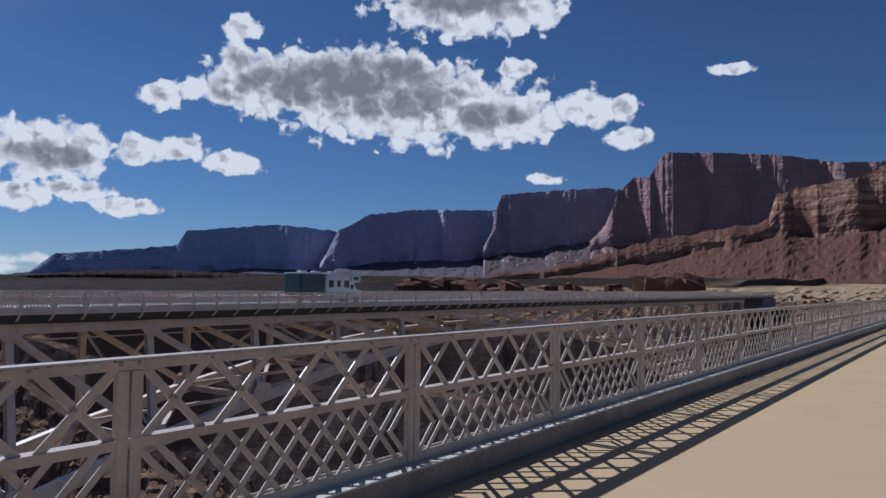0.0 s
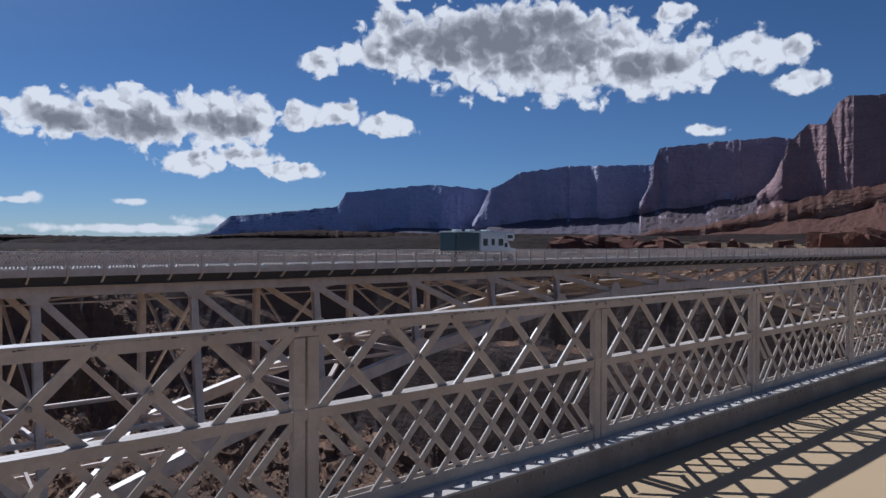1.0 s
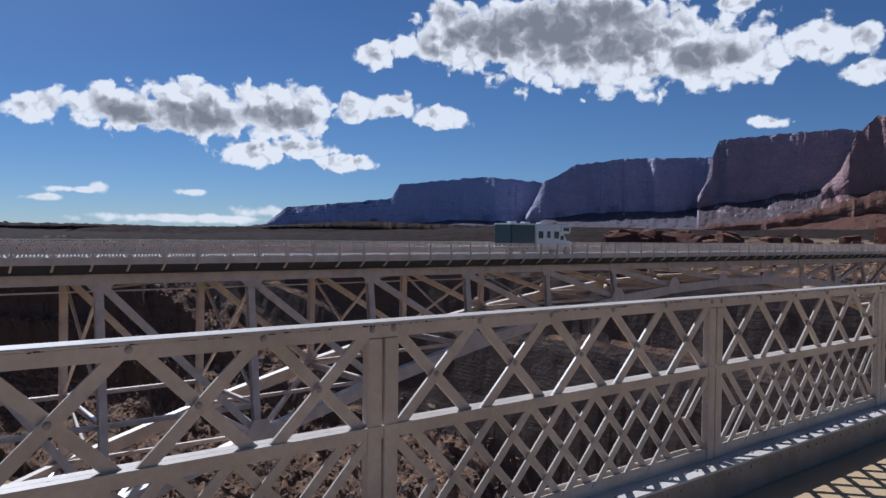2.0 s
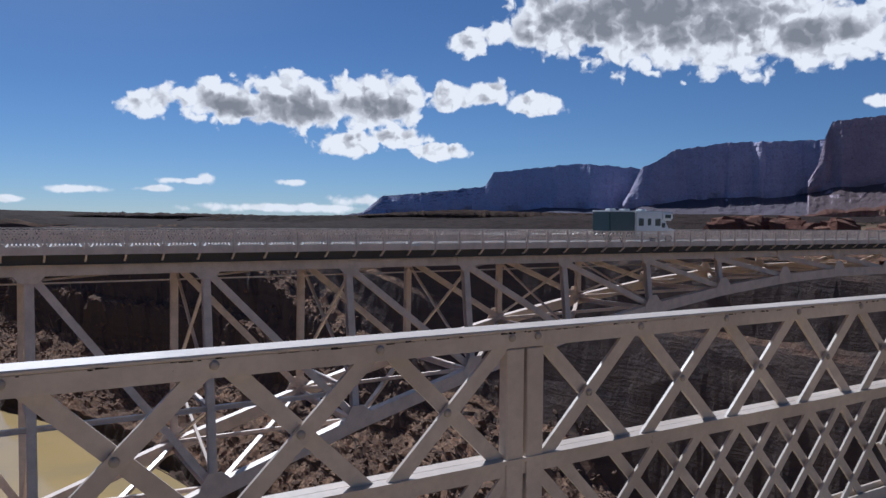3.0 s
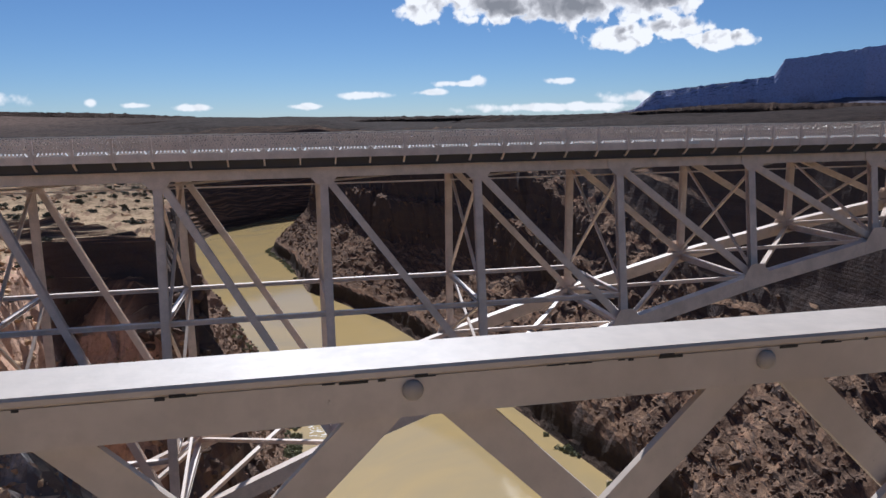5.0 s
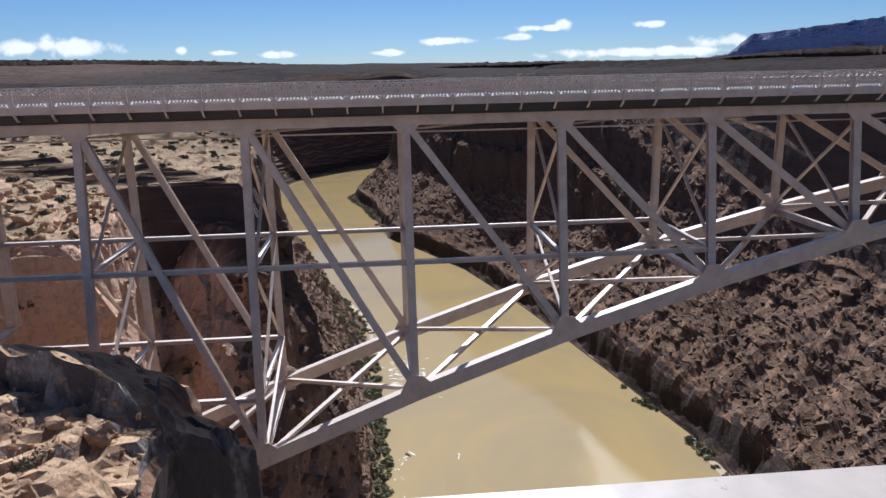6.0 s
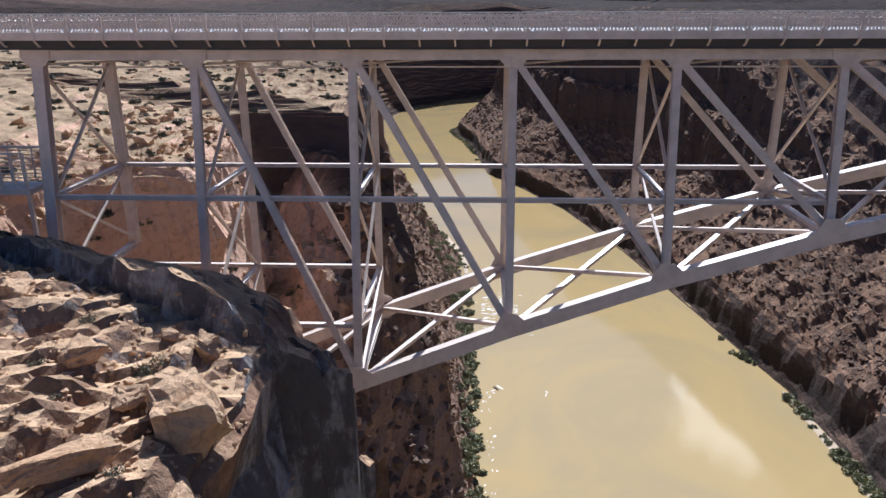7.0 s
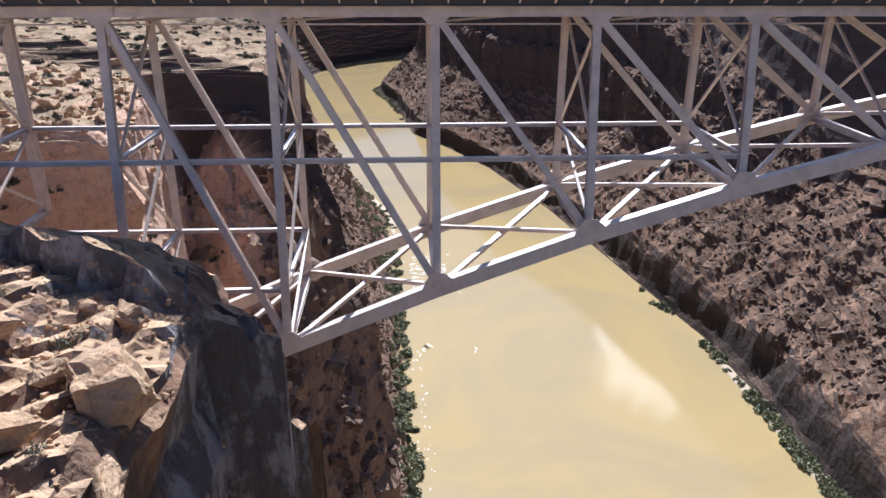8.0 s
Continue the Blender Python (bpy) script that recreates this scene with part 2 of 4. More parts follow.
            sand = n.mix(shelf, sand, n.mix(n.smooth(n.noise(pos, 0.8, 6, 0.7), 0.4, 0.7), (0.62, 0.42, 0.255), (0.42, 0.27, 0.155)))
            red = n.math("MULTIPLY", n.smooth(xyz.outputs[1], 110.0, 140.0), n.smooth(xyz.outputs[1], 250.0, 330.0, 1.0, 0.0))
            sand = n.mix(red, sand, n.mix(n.smooth(n.noise(pos, 0.25, 6, 0.7), 0.42, 0.62), (0.15, 0.085, 0.058), (0.07, 0.04, 0.03)))
            grass = n.math("MULTIPLY", grass, n.smooth(shelf, 0.0, 1.0, 1.0, 0.35))
            sand = n.mix(grass, sand, (0.17, 0.13, 0.07))
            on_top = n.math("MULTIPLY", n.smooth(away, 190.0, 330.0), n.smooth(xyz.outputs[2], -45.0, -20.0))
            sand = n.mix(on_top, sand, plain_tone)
            # brown rubble on the slopes down in the canyon, with backlit shade in its tone
            below = n.smooth(xyz.outputs[2], -52.0, -40.0, 1.0, 0.0)
            mott = n.smooth(n.noise(pos, 0.9, 7, 0.75), 0.4, 0.65)
            sand = n.mix(below, sand, n.mix(mott, (0.085, 0.055, 0.041), (0.175, 0.113, 0.079)))
        c = n.mix(lying, c, sand)
    n.put(n.bsdf.inputs["Base Color"], c)
    n.bsdf.inputs["Roughness"].default_value = 0.92
    n.bsdf.inputs["Specular IOR Level"].default_value = 0.03
    h = n.math("ADD", n.math("MULTIPLY", n.noise(pos, 0.35 * scale, 8, 0.65), 1.0), n.math("MULTIPLY", n.noise(level.outputs[0], 0.9 * scale, 3), 0.4))
    bump(n, h, relief, 1.6 / scale)
    return m


STEEL_OLD = painted_steel("worn_silver_grey_paint", (0.57, 0.475, 0.39), (0.43, 0.352, 0.284))
STEEL_NEW = painted_steel("weathered_grey_paint", (0.80, 0.65, 0.54), (0.65, 0.525, 0.43), 0.2, 0.4)
# lighter copy of the railing paint: sun sheen on the ledge as colour
STEEL_SHEEN = painted_steel("sheen_grey_paint", (0.70, 0.63, 0.55), (0.55, 0.48, 0.41), 0.4)
# darker copy of the railing paint: the fascia's shade is in the colour
STEEL_SHADED = painted_steel("shaded_grey_paint", (0.30, 0.255, 0.215), (0.20, 0.165, 0.135), 0.5)
RUST = plain("bare_dark_metal", (0.03, 0.024, 0.02), 0.8)
BOLT = plain("dull_grey_bolt", (0.40, 0.335, 0.275), 0.55)
CONCRETE_M = plain("tan_concrete", (0.53, 0.365, 0.195), 0.85, 0, 0.22, 1.1)
SLAB = plain("grey_concrete", (0.30, 0.28, 0.26), 0.85, 0, 0.3, 0.8)
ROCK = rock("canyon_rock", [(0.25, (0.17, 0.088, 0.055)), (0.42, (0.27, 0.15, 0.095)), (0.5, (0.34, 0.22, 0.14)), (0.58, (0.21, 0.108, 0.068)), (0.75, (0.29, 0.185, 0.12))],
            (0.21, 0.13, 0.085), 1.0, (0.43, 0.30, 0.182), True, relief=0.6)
STONE = rock("pale_limestone", [(0.3, (0.52, 0.315, 0.18)), (0.5, (0.60, 0.405, 0.25)), (0.7, (0.46, 0.265, 0.15))], (0.53, 0.33, 0.19), 2.5)
RUBBLE = rock("talus_rubble", [(0.3, (0.12, 0.08, 0.06)), (0.5, (0.18, 0.122, 0.09)), (0.7, (0.145, 0.095, 0.07))], (0.155, 0.105, 0.078), 1.5)
# aerial haze is mixed into the mesa colours, bluer with distance
MESA_FAR = rock("hazed_far_mesa_rock", [(0.3, (0.36, 0.37, 0.54)), (0.5, (0.43, 0.43, 0.60)), (0.7, (0.385, 0.39, 0.56))], (0.40, 0.40, 0.57), 0.06, (0.115, 0.11, 0.145), relief=0.5, lie=(0.6, 0.85))
MESA_MID = rock("hazed_middle_mesa_rock", [(0.3, (0.32, 0.30, 0.43)), (0.5, (0.50, 0.455, 0.58)), (0.7, (0.385, 0.355, 0.49))], (0.415, 0.38, 0.51), 0.06, (0.135, 0.117, 0.138), relief=0.7, lie=(0.6, 0.85))
MESA_NEAR = rock("hazed_brown_mesa_rock", [(0.3, (0.29, 0.235, 0.295)), (0.5, (0.46, 0.37, 0.43)), (0.7, (0.35, 0.28, 0.34))], (0.38, 0.30, 0.36), 0.08, (0.13, 0.10, 0.105), relief=0.8, lie=(0.6, 0.85))
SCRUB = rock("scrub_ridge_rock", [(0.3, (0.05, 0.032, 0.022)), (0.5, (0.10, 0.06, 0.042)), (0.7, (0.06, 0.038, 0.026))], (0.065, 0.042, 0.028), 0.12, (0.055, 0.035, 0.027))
OUTCROP = rock("dark_red_sandstone", [(0.3, (0.09, 0.042, 0.034)), (0.5, (0.15, 0.072, 0.054)), (0.7, (0.12, 0.056, 0.042))], (0.155, 0.078, 0.056), 0.8, (0.20, 0.11, 0.078))
# a little purple haze is mixed into the red of these cliffs
MESA = rock("red_cliff_rock", [(0.3, (0.26, 0.165, 0.175)), (0.5, (0.42, 0.27, 0.265)), (0.7, (0.31, 0.20, 0.205))], (0.34, 0.22, 0.22), 0.09, (0.145, 0.09, 0.082), relief=0.8, lie=(0.6, 0.85))
HILL = rock("red_hill_rock", [(0.3, (0.20, 0.095, 0.07)), (0.46, (0.26, 0.135, 0.10)), (0.52, (0.44, 0.30, 0.21)), (0.57, (0.21, 0.10, 0.075)), (0.75, (0.29, 0.165, 0.12))], (0.215, 0.105, 0.076), 0.3, (0.14, 0.073, 0.056), relief=0.9, lie=(0.4, 0.75))


def water_material():
    m, n = material("silty_river_water")
    pos = n.add("ShaderNodeNewGeometry").outputs["Position"]
    c = n.mix(n.smooth(n.noise(pos, 0.012, 4, 0.6, 1.2), 0.4, 0.65), (0.40, 0.285, 0.125), (0.35, 0.26, 0.13))
    n.put(n.bsdf.inputs["Base Color"], c)
    n.bsdf.inputs["Roughness"].default_value = 0.035
    n.bsdf.inputs["IOR"].default_value = 1.33
    h = n.math("ADD", n.noise(pos, 0.35, 5, 0.6), n.math("MULTIPLY", n.noise(pos, 0.06, 3), 1.5))
    bump(n, h, 0.022, 1.0)
    return m


WATER = water_material()


# ---- mesh helpers ----
def part(name, bm, mat, parent=None, label=""):
    me = bpy.data.meshes.new(name)
    bm.to_mesh(me)
    bm.free()
    return share(name, me, mat, parent, label)


def share(name, me, mat, parent=None, label="", at=None):
    if mat and not me.materials:
        me.materials.append(mat)
    ob = new(name, me)
    if parent:
        ob.parent = parent
    if at is not None:
        ob.matrix_basis = at
    if label:
        tagged(ob, label)
    return ob


def thing(name, label, category, group="", kind="", at=(0, 0, 0)):
    ob = new(name)
    ob.location = at
    return tagged(ob, label, category, group, kind)


def box(bm, x0, x1, y0, y1, z0, z1, m=None):
    vs = [bm.verts.new((x, y, z)) for x in (x0, x1) for y in (y0, y1) for z in (z0, z1)]
    if m is not None:
        for v in vs:
            v.co = m @ v.co
    for f in ((0, 1, 3, 2), (4, 6, 7, 5), (0, 4, 5, 1), (2, 3, 7, 6), (0, 2, 6, 4), (1, 5, 7, 3)):
        bm.faces.new([vs[i] for i in f])
    return vs


def frame_along(p, q, up=(0, 0, 1)):
    """Pose at p with Y along p->q and Z as near to up as may be."""
    p, q = Vector(p), Vector(q)
    y = (q - p).normalized()
    x = y.cross(Vector(up))
    if x.length < 1e-4:
        x = y.cross(Vector((1, 0, 0)))
    x.normalize()
    z = x.cross(y)
    m = Matrix((x, y, z)).transposed().to_4x4()
    m.translation = p
    return m, (q - p).length


def extrude(bm, outline, p, q, up=(0, 0, 1)):
    """A closed outline of (x, z) run from p to q."""
    m, ln = frame_along(p, q, up)
    a = [bm.verts.new(m @ Vector((x, 0, z))) for x, z in outline]
    b = [bm.verts.new(m @ Vector((x, ln, z))) for x, z in outline]
    k = len(outline)
    for i in range(k):
        bm.faces.new((a[i], a[(i + 1) % k], b[(i + 1) % k], b[i]))
    bm.faces.new(a[::-1])
    bm.faces.new(b)


def h_section(w, h, t):
    """Outline of an H: flanges w wide and t thick, h deep over all."""
    a, b, c = w / 2, h / 2, t / 2
    return [(-a, -b), (a, -b), (a, -b + t), (c, -b + t), (c, b - t), (a, b - t), (a, b), (-a, b), (-a, b - t), (-c, b - t), (-c, -b + t), (-a, -b + t)]


def rect(w, h):
    return [(-w / 2, -h / 2), (w / 2, -h / 2), (w / 2, h / 2), (-w / 2, h / 2)]


def member(name, outline, p, q, mat, parent, up=(0, 0, 1)):
    bm = bmesh.new()
    extrude(bm, outline, p, q, up)
    bmesh.ops.recalc_face_normals(bm, faces=bm.faces)
    return part(name, bm, mat, parent)


def fbm(p, octaves=4):
    return noise.fractal(p, 1.0, 2.0, octaves)


def ridged(p, octaves=5):
    """Sharp crests and broad hollows, about 0 to 1."""
    out, amp, q = 0.0, 0.55, p.copy()
    for _ in range(octaves):
        out += amp * (1 - abs(noise.noise(q))) ** 2
        q, amp = q * 2.03, amp * 0.5
    return out


# ---- canyon ----
RIVER_Z = -141.0


def bank_left(x):
    return np.interp(-x, [-400, 180, 272, 426, 480, 538, 676, 850, 940, 1090, 1230, 1500, 5000], [3, 3, 0, -7, -27, -54, -84, -112, -122, -88, 10, 330, 3000])


def bank_right(x):
    return np.interp(-x, [-400, 175, 224, 266, 360, 437, 531, 600, 647, 782, 870, 900, 1030, 1217, 1500, 5000], [123, 122, 121, 119, 101, 86, 61, 32, 8, -8, -29, -26, -5, 70, 430, 3150])


def rim_left(x):
    return np.interp(-x, [-400, 0, 20, 36, 37, 39, 42.5, 45, 48, 56, 66, 74, 100, 110, 116, 125, 200, 300, 400, 520, 900, 5000], [14, 12, 12, 12.5, 14.5, 16.5, 21, 29, 34, 41, 40, 31, 35, 37, 21.5, 23, 32, 47, 60, 52, 60, 60])


def rim_right(x):
    return np.interp(-x, [-400, 300, 450, 620, 900, 5000], [82, 82, 95, 110, 90, 90])


LEFT_S = [0, 2, 5, 13, 22, 23.4, 24.2, 25.2, 25.8, 27.5, 28.5, 29.6, 30.4, 34, 60, 140, 320, 800, 1600]
LEFT_Z = [-142.5, -140.2, -135, -111, -82, -73, -67, -50, -45, -28, -22, -15.0, -13.9, -13.2, -9.5, -4, 1, 9, 24]
RIGHT_S = [0, 0.8, 1.5, 2.3, 3.2, 4.2, 8, 24, 26.2, 27.6, 28.4, 29.4, 30.4, 36, 60, 140, 320, 800, 1600]
RIGHT_Z = [-142.5, -140.4, -138, -129, -124, -120.5, -112, -76, -60, -40, -36, -14, -9, -7, -4, -2, 0, 4, 13]


SHEER_S = [0, 0.8, 1.5, 2.4, 4.2, 24, 25, 26.2, 27.4, 28, 28.4, 29.4, 30.4, 36, 60, 140, 320, 800, 1600]
SHEER_Z = [-142.5, -140.4, -138, -128, -121, -106, -78, -50, -37, -34, -32, -14, -9, -7, -4, -2, 0, 4, 13]
TALL_S = [0, 0.8, 1.5, 2.2, 8, 16.5, 18, 20, 21, 24, 27, 30.4, 36]
TALL_Z = [-142.5, -140.4, -138, -130, -118, -94, -62, -58, -30, -24, -10, -6, -5]


def ledges(z, step, sharp):
    k = math.floor(z / step)
    f = z / step - k
    return step * (k + min(1.0, f * sharp) ** 2)


def build_ground():
    def fan(a, b, step):
        return list(np.arange(a, b, step))

    xs = fan(-8, -16, -0.8) + fan(-16, -45, -0.42) + fan(-45, -75, -0.8) + fan(-75, -180, -1.8) + fan(-180, -420, -2.6) + fan(-420, -720, -5) + fan(-720, -1600, -14) + list(-np.geomspace(1600, 4800, 22))
    xs = [400, 300, 200, 120, 80, 55, 40, 28, 20, 14, 8, 3, -2, -5] + xs
    ls = fan(0, 30, 0.55) + fan(30, 46, 0.4) + fan(46, 72, 0.9) + list(np.geomspace(72, 4500, 48))
    rs = fan(0, 31, 0.36) + fan(31, 60, 1.0) + list(np.geomspace(60, 4500, 48))
    cols = [("l", s) for s in reversed(ls)] + [("w", 0.33), ("w", 0.66)] + [("r", s) for s in rs]
    verts = []
    for x in xs:
        yl, yr, rl, rr = float(bank_left(x)), float(bank_right(x)), float(rim_left(x)), float(rim_right(x))
        for side, s in cols:
            if side == "w":
                verts.append((x, yl + (yr - yl) * s, -146))
                continue
            far = max(0.0, s - 30.0)
            if side == "l":
                y = yl - (s * rl / 30 if s < 30 else rl + far)
                table = (LEFT_S, LEFT_Z)
            else:
                y = yr + (s * rr / 30 if s < 30 else rr + far)
                table = (RIGHT_S, RIGHT_Z)
            p = Vector((x, y, s))
            # the walls are cut by gullies and buttresses
            amp = min(1.0, s / 6)
            wob = fbm(Vector((x * 0.018, y * 0.012, 3.1 if side == "l" else 9.7)), 5) * 2.6 * amp
            wob += fbm(Vector((x * 0.11, y * 0.11, 1.3)), 4) * 0.7 * amp
            if side == "l" and -60 < x < -5:
                wob *= 0.35
            if side == "r" and s > 23:
                wob *= 0.15
            if side == "l":
                wob *= 0.3 + 0.7 * min(1.0, max(0.0, (s - 18) / 6))
            at = max(s + wob, 0 if s > 1 else s)
            z = float(np.interp(at, *table))
            if side == "r" and x > -215 and s < 31:
                # towards the bridge the talus gives way to a sheer wall
                w = min(1.0, (x + 215) / 45)
                z += w * (float(np.interp(at, SHEER_S, SHEER_Z)) - z)
            if side == "r" and x < -300 and s < 31:
                # farther down the cliffs are taller and the talus lower
                w = min(1.0, (-x - 300) / 160)
                z += w * (float(np.interp(at, TALL_S, TALL_Z)) - z)
            if side == "l" and -42 < x < -36.6 and s < 30:
                # a buttress stands out from the rim, with a sheer face
                u = s * rl / 30
                edge = 8.9 + fbm(Vector((x * 0.3, 1, 2)), 3) * 1.1
                if u > edge:
                    top = -12.4 - 0.83 * max(0.0, y + 12.2) - 0.9 * max(0.0, -x - 38.2) + fbm(Vector((x * 0.4, y * 0.4, 3)), 4) * 0.7
                    z = max(z, min(top, -12.6))
            if side == "l" and -48 < x < -42 and s < 30:
                # a lower spur behind the buttress
                u = s * rl / 30
                if u > 8.0 + fbm(Vector((x * 0.5, 4, 2)), 3) * 1.6:
                    z = max(z, -25 + 0.9 * (x + 42) + 1.4 * fbm(Vector((x * 0.5, y * 0.5, 3)), 4))
            if side == "l" and -114 < x < -46 and s < 30:
                # fallen rock fills the alcove
                u = s * rl / 30
                if u > 4:
                    fill = -29 - 1.15 * (x + 105) - 0.8 * max(0.0, u - 27) - 4.2 * max(0.0, 17 - u) + fbm(Vector((x * 0.13, y * 0.13, 6)), 5) * 3.0
                    fill = 0.45 * fill + 0.55 * ledges(fill + 2.5 * fbm(Vector((x * 0.08, y * 0.08, 1)), 3), 6.0, 2.6)
                    z = max(z, min(fill, -15.5))
            if side == "l" and x < -46 and 3 < s < 23:
                z += (fbm(Vector((x * 0.1, y * 0.1, 22)), 5) * 2.6 + (ridged(Vector((x * 0.05, y * 0.05, 8)), 4) - 0.55) * 5.0) * min(1.0, (s - 3) / 4)
            if side == "l" and 3 < at < 21:
                # broken steps down to the water
                z = 0.55 * z + 0.45 * ledges(z + 4 * fbm(Vector((x * 0.16, y * 0.16, 4)), 4), 5.0, 2.0)
            if s > 30.5:
                r = math.hypot(x, y)
                roll = fbm(Vector((x * 0.004, y * 0.004, 5)), 5)
                z += roll * min(6.0, 0.4 + far * 0.03)
                if r < 700:
                    z = z * 0.4 + 0.6 * ledges(z + fbm(Vector((x * 0.07, y * 0.07, 2)), 5) * 1.5, 1.3, 2.6)
                if side == "l" and -48 < x < -6 and far < 45:
                    # the shelf steps down to the rim in broken ledges
                    k = -(0.62 * (x + 30) + 0.78 * (y + 10)) / 1.7 + fbm(Vector((x * 0.11, y * 0.16, 4)), 4) * 0.8
                    z += 0.6 * (ledges(k, 1.0, 4.5) - k) + 0.18 * fbm(Vector((x * 0.9, y * 0.9, 9)), 4)
                z += fbm(Vector((x * 0.45, y * 0.45, 7)), 3) * (0.42 if r < 150 else 0.6)
                if r > 600 and x < -200:
                    scarp = fbm(Vector((x * 0.0016, y * 0.0016, 8)), 4)
                    z += 9 * max(0, min(1, scarp * 6 + 0.3)) * min(1, (r - 600) / 400)
                if side == "l" and x > -45:
                    z = min(z, -1.5)
            if side == "l" and -46 < x < -34 and -32 < y < -9.6:
                # a step in the rim: a low wall across the shelf
                lip = float(np.interp(y, [-32, -20, -16, -12.5, -10.5, -9], [-44, -38.6, -36.2, -35.2, -35.5, -36.8]))
                lip += fbm(Vector((x * 0.2, y * 0.45, 14)), 4) * 0.9
                if x < lip:
                    crown = float(np.interp(y, [-32, -19, -14.5, -11.5, -9.6], [-10.4, -10.5, -10.2, -11.8, -14.6]))
                    z = max(z, crown - 0.42 * (lip - x) + fbm(Vector((x * 0.5, y * 0.5, 15)), 4) * 0.5)
            if side == "r" and 3 < s < 25:
                grow = min(1.0, (s - 3) / 3)
                z += grow * (fbm(Vector((x * 0.09, y * 0.09, 12)), 5) * 2.2 + (ridged(Vector((x * 0.035 + y * 0.012, y * 0.012, 2)), 3) - 0.55) * 5.0 + fbm(Vector((x * 0.3, y * 0.3, 5)), 3) * 0.4)
            if side == "r" and 1 < s < 4.2:
                z += fbm(Vector((x * 0.06, y * 0.1, 21)), 4) * 3.0
            rough = 0.5 + 1.1 * min(1.0, math.hypot(x, y) / 250)
            steep = 1.0 if 1 < s < 31 else 0.25
            q = Vector((x * 0.16, y * 0.16, z * 0.22))
            d = noise.turbulence_vector(q, 3, False) * rough * steep
            if (side == "r" and (s > 23 or s < 4)) or (side == "l" and x < -110 and s > 19):
                d = d * (0.2 if s < 4 else 0.12 if side == "r" else 0.45)
            bed = fbm(Vector((x * 0.01, y * 0.01, z * 0.35)), 3) * 1.3 * steep * min(1, s / 8)
            if side == "r" and s > 23:
                bed *= 0.3
            if s < 1:
                d, bed = d * 0, 0
            verts.append((x + d.x * 0.7, y + d.y + (bed if side == "l" else -bed), z + d.z * 0.5))
    k = len(cols)
    faces = [(i * k + j, i * k + j + 1, (i + 1) * k + j + 1, (i + 1) * k + j) for i in range(len(xs) - 1) for j in range(k - 1)]
    me = bpy.data.meshes.new("ground")
    me.from_pydata(verts, [], faces)
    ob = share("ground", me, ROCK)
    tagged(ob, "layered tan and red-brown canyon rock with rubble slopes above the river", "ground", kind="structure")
    return xs, k


build_ground()


def build_water():
    xs = [400, 200, 60, 0, -60, -120] + list(np.arange(-180, -1500, -20)) + [-1800, -2600]
    verts, faces = [], []
    for x in xs:
        a, b = float(bank_left(x)) - 4, float(bank_right(x)) + 4
        verts += [(x, a + (b - a) * f / 4, RIVER_Z) for f in range(5)]
    for i in range(len(xs) - 1):
        faces += [(i * 5 + j, i * 5 + j + 1, i * 5 + j + 6, i * 5 + j + 5) for j in range(4)]
    me = bpy.data.meshes.new("water")
    me.from_pydata(verts, [], faces)
    tagged(share("water", me, WATER), "calm silty yellow-brown river water in the canyon", "river", kind="structure")


build_water()


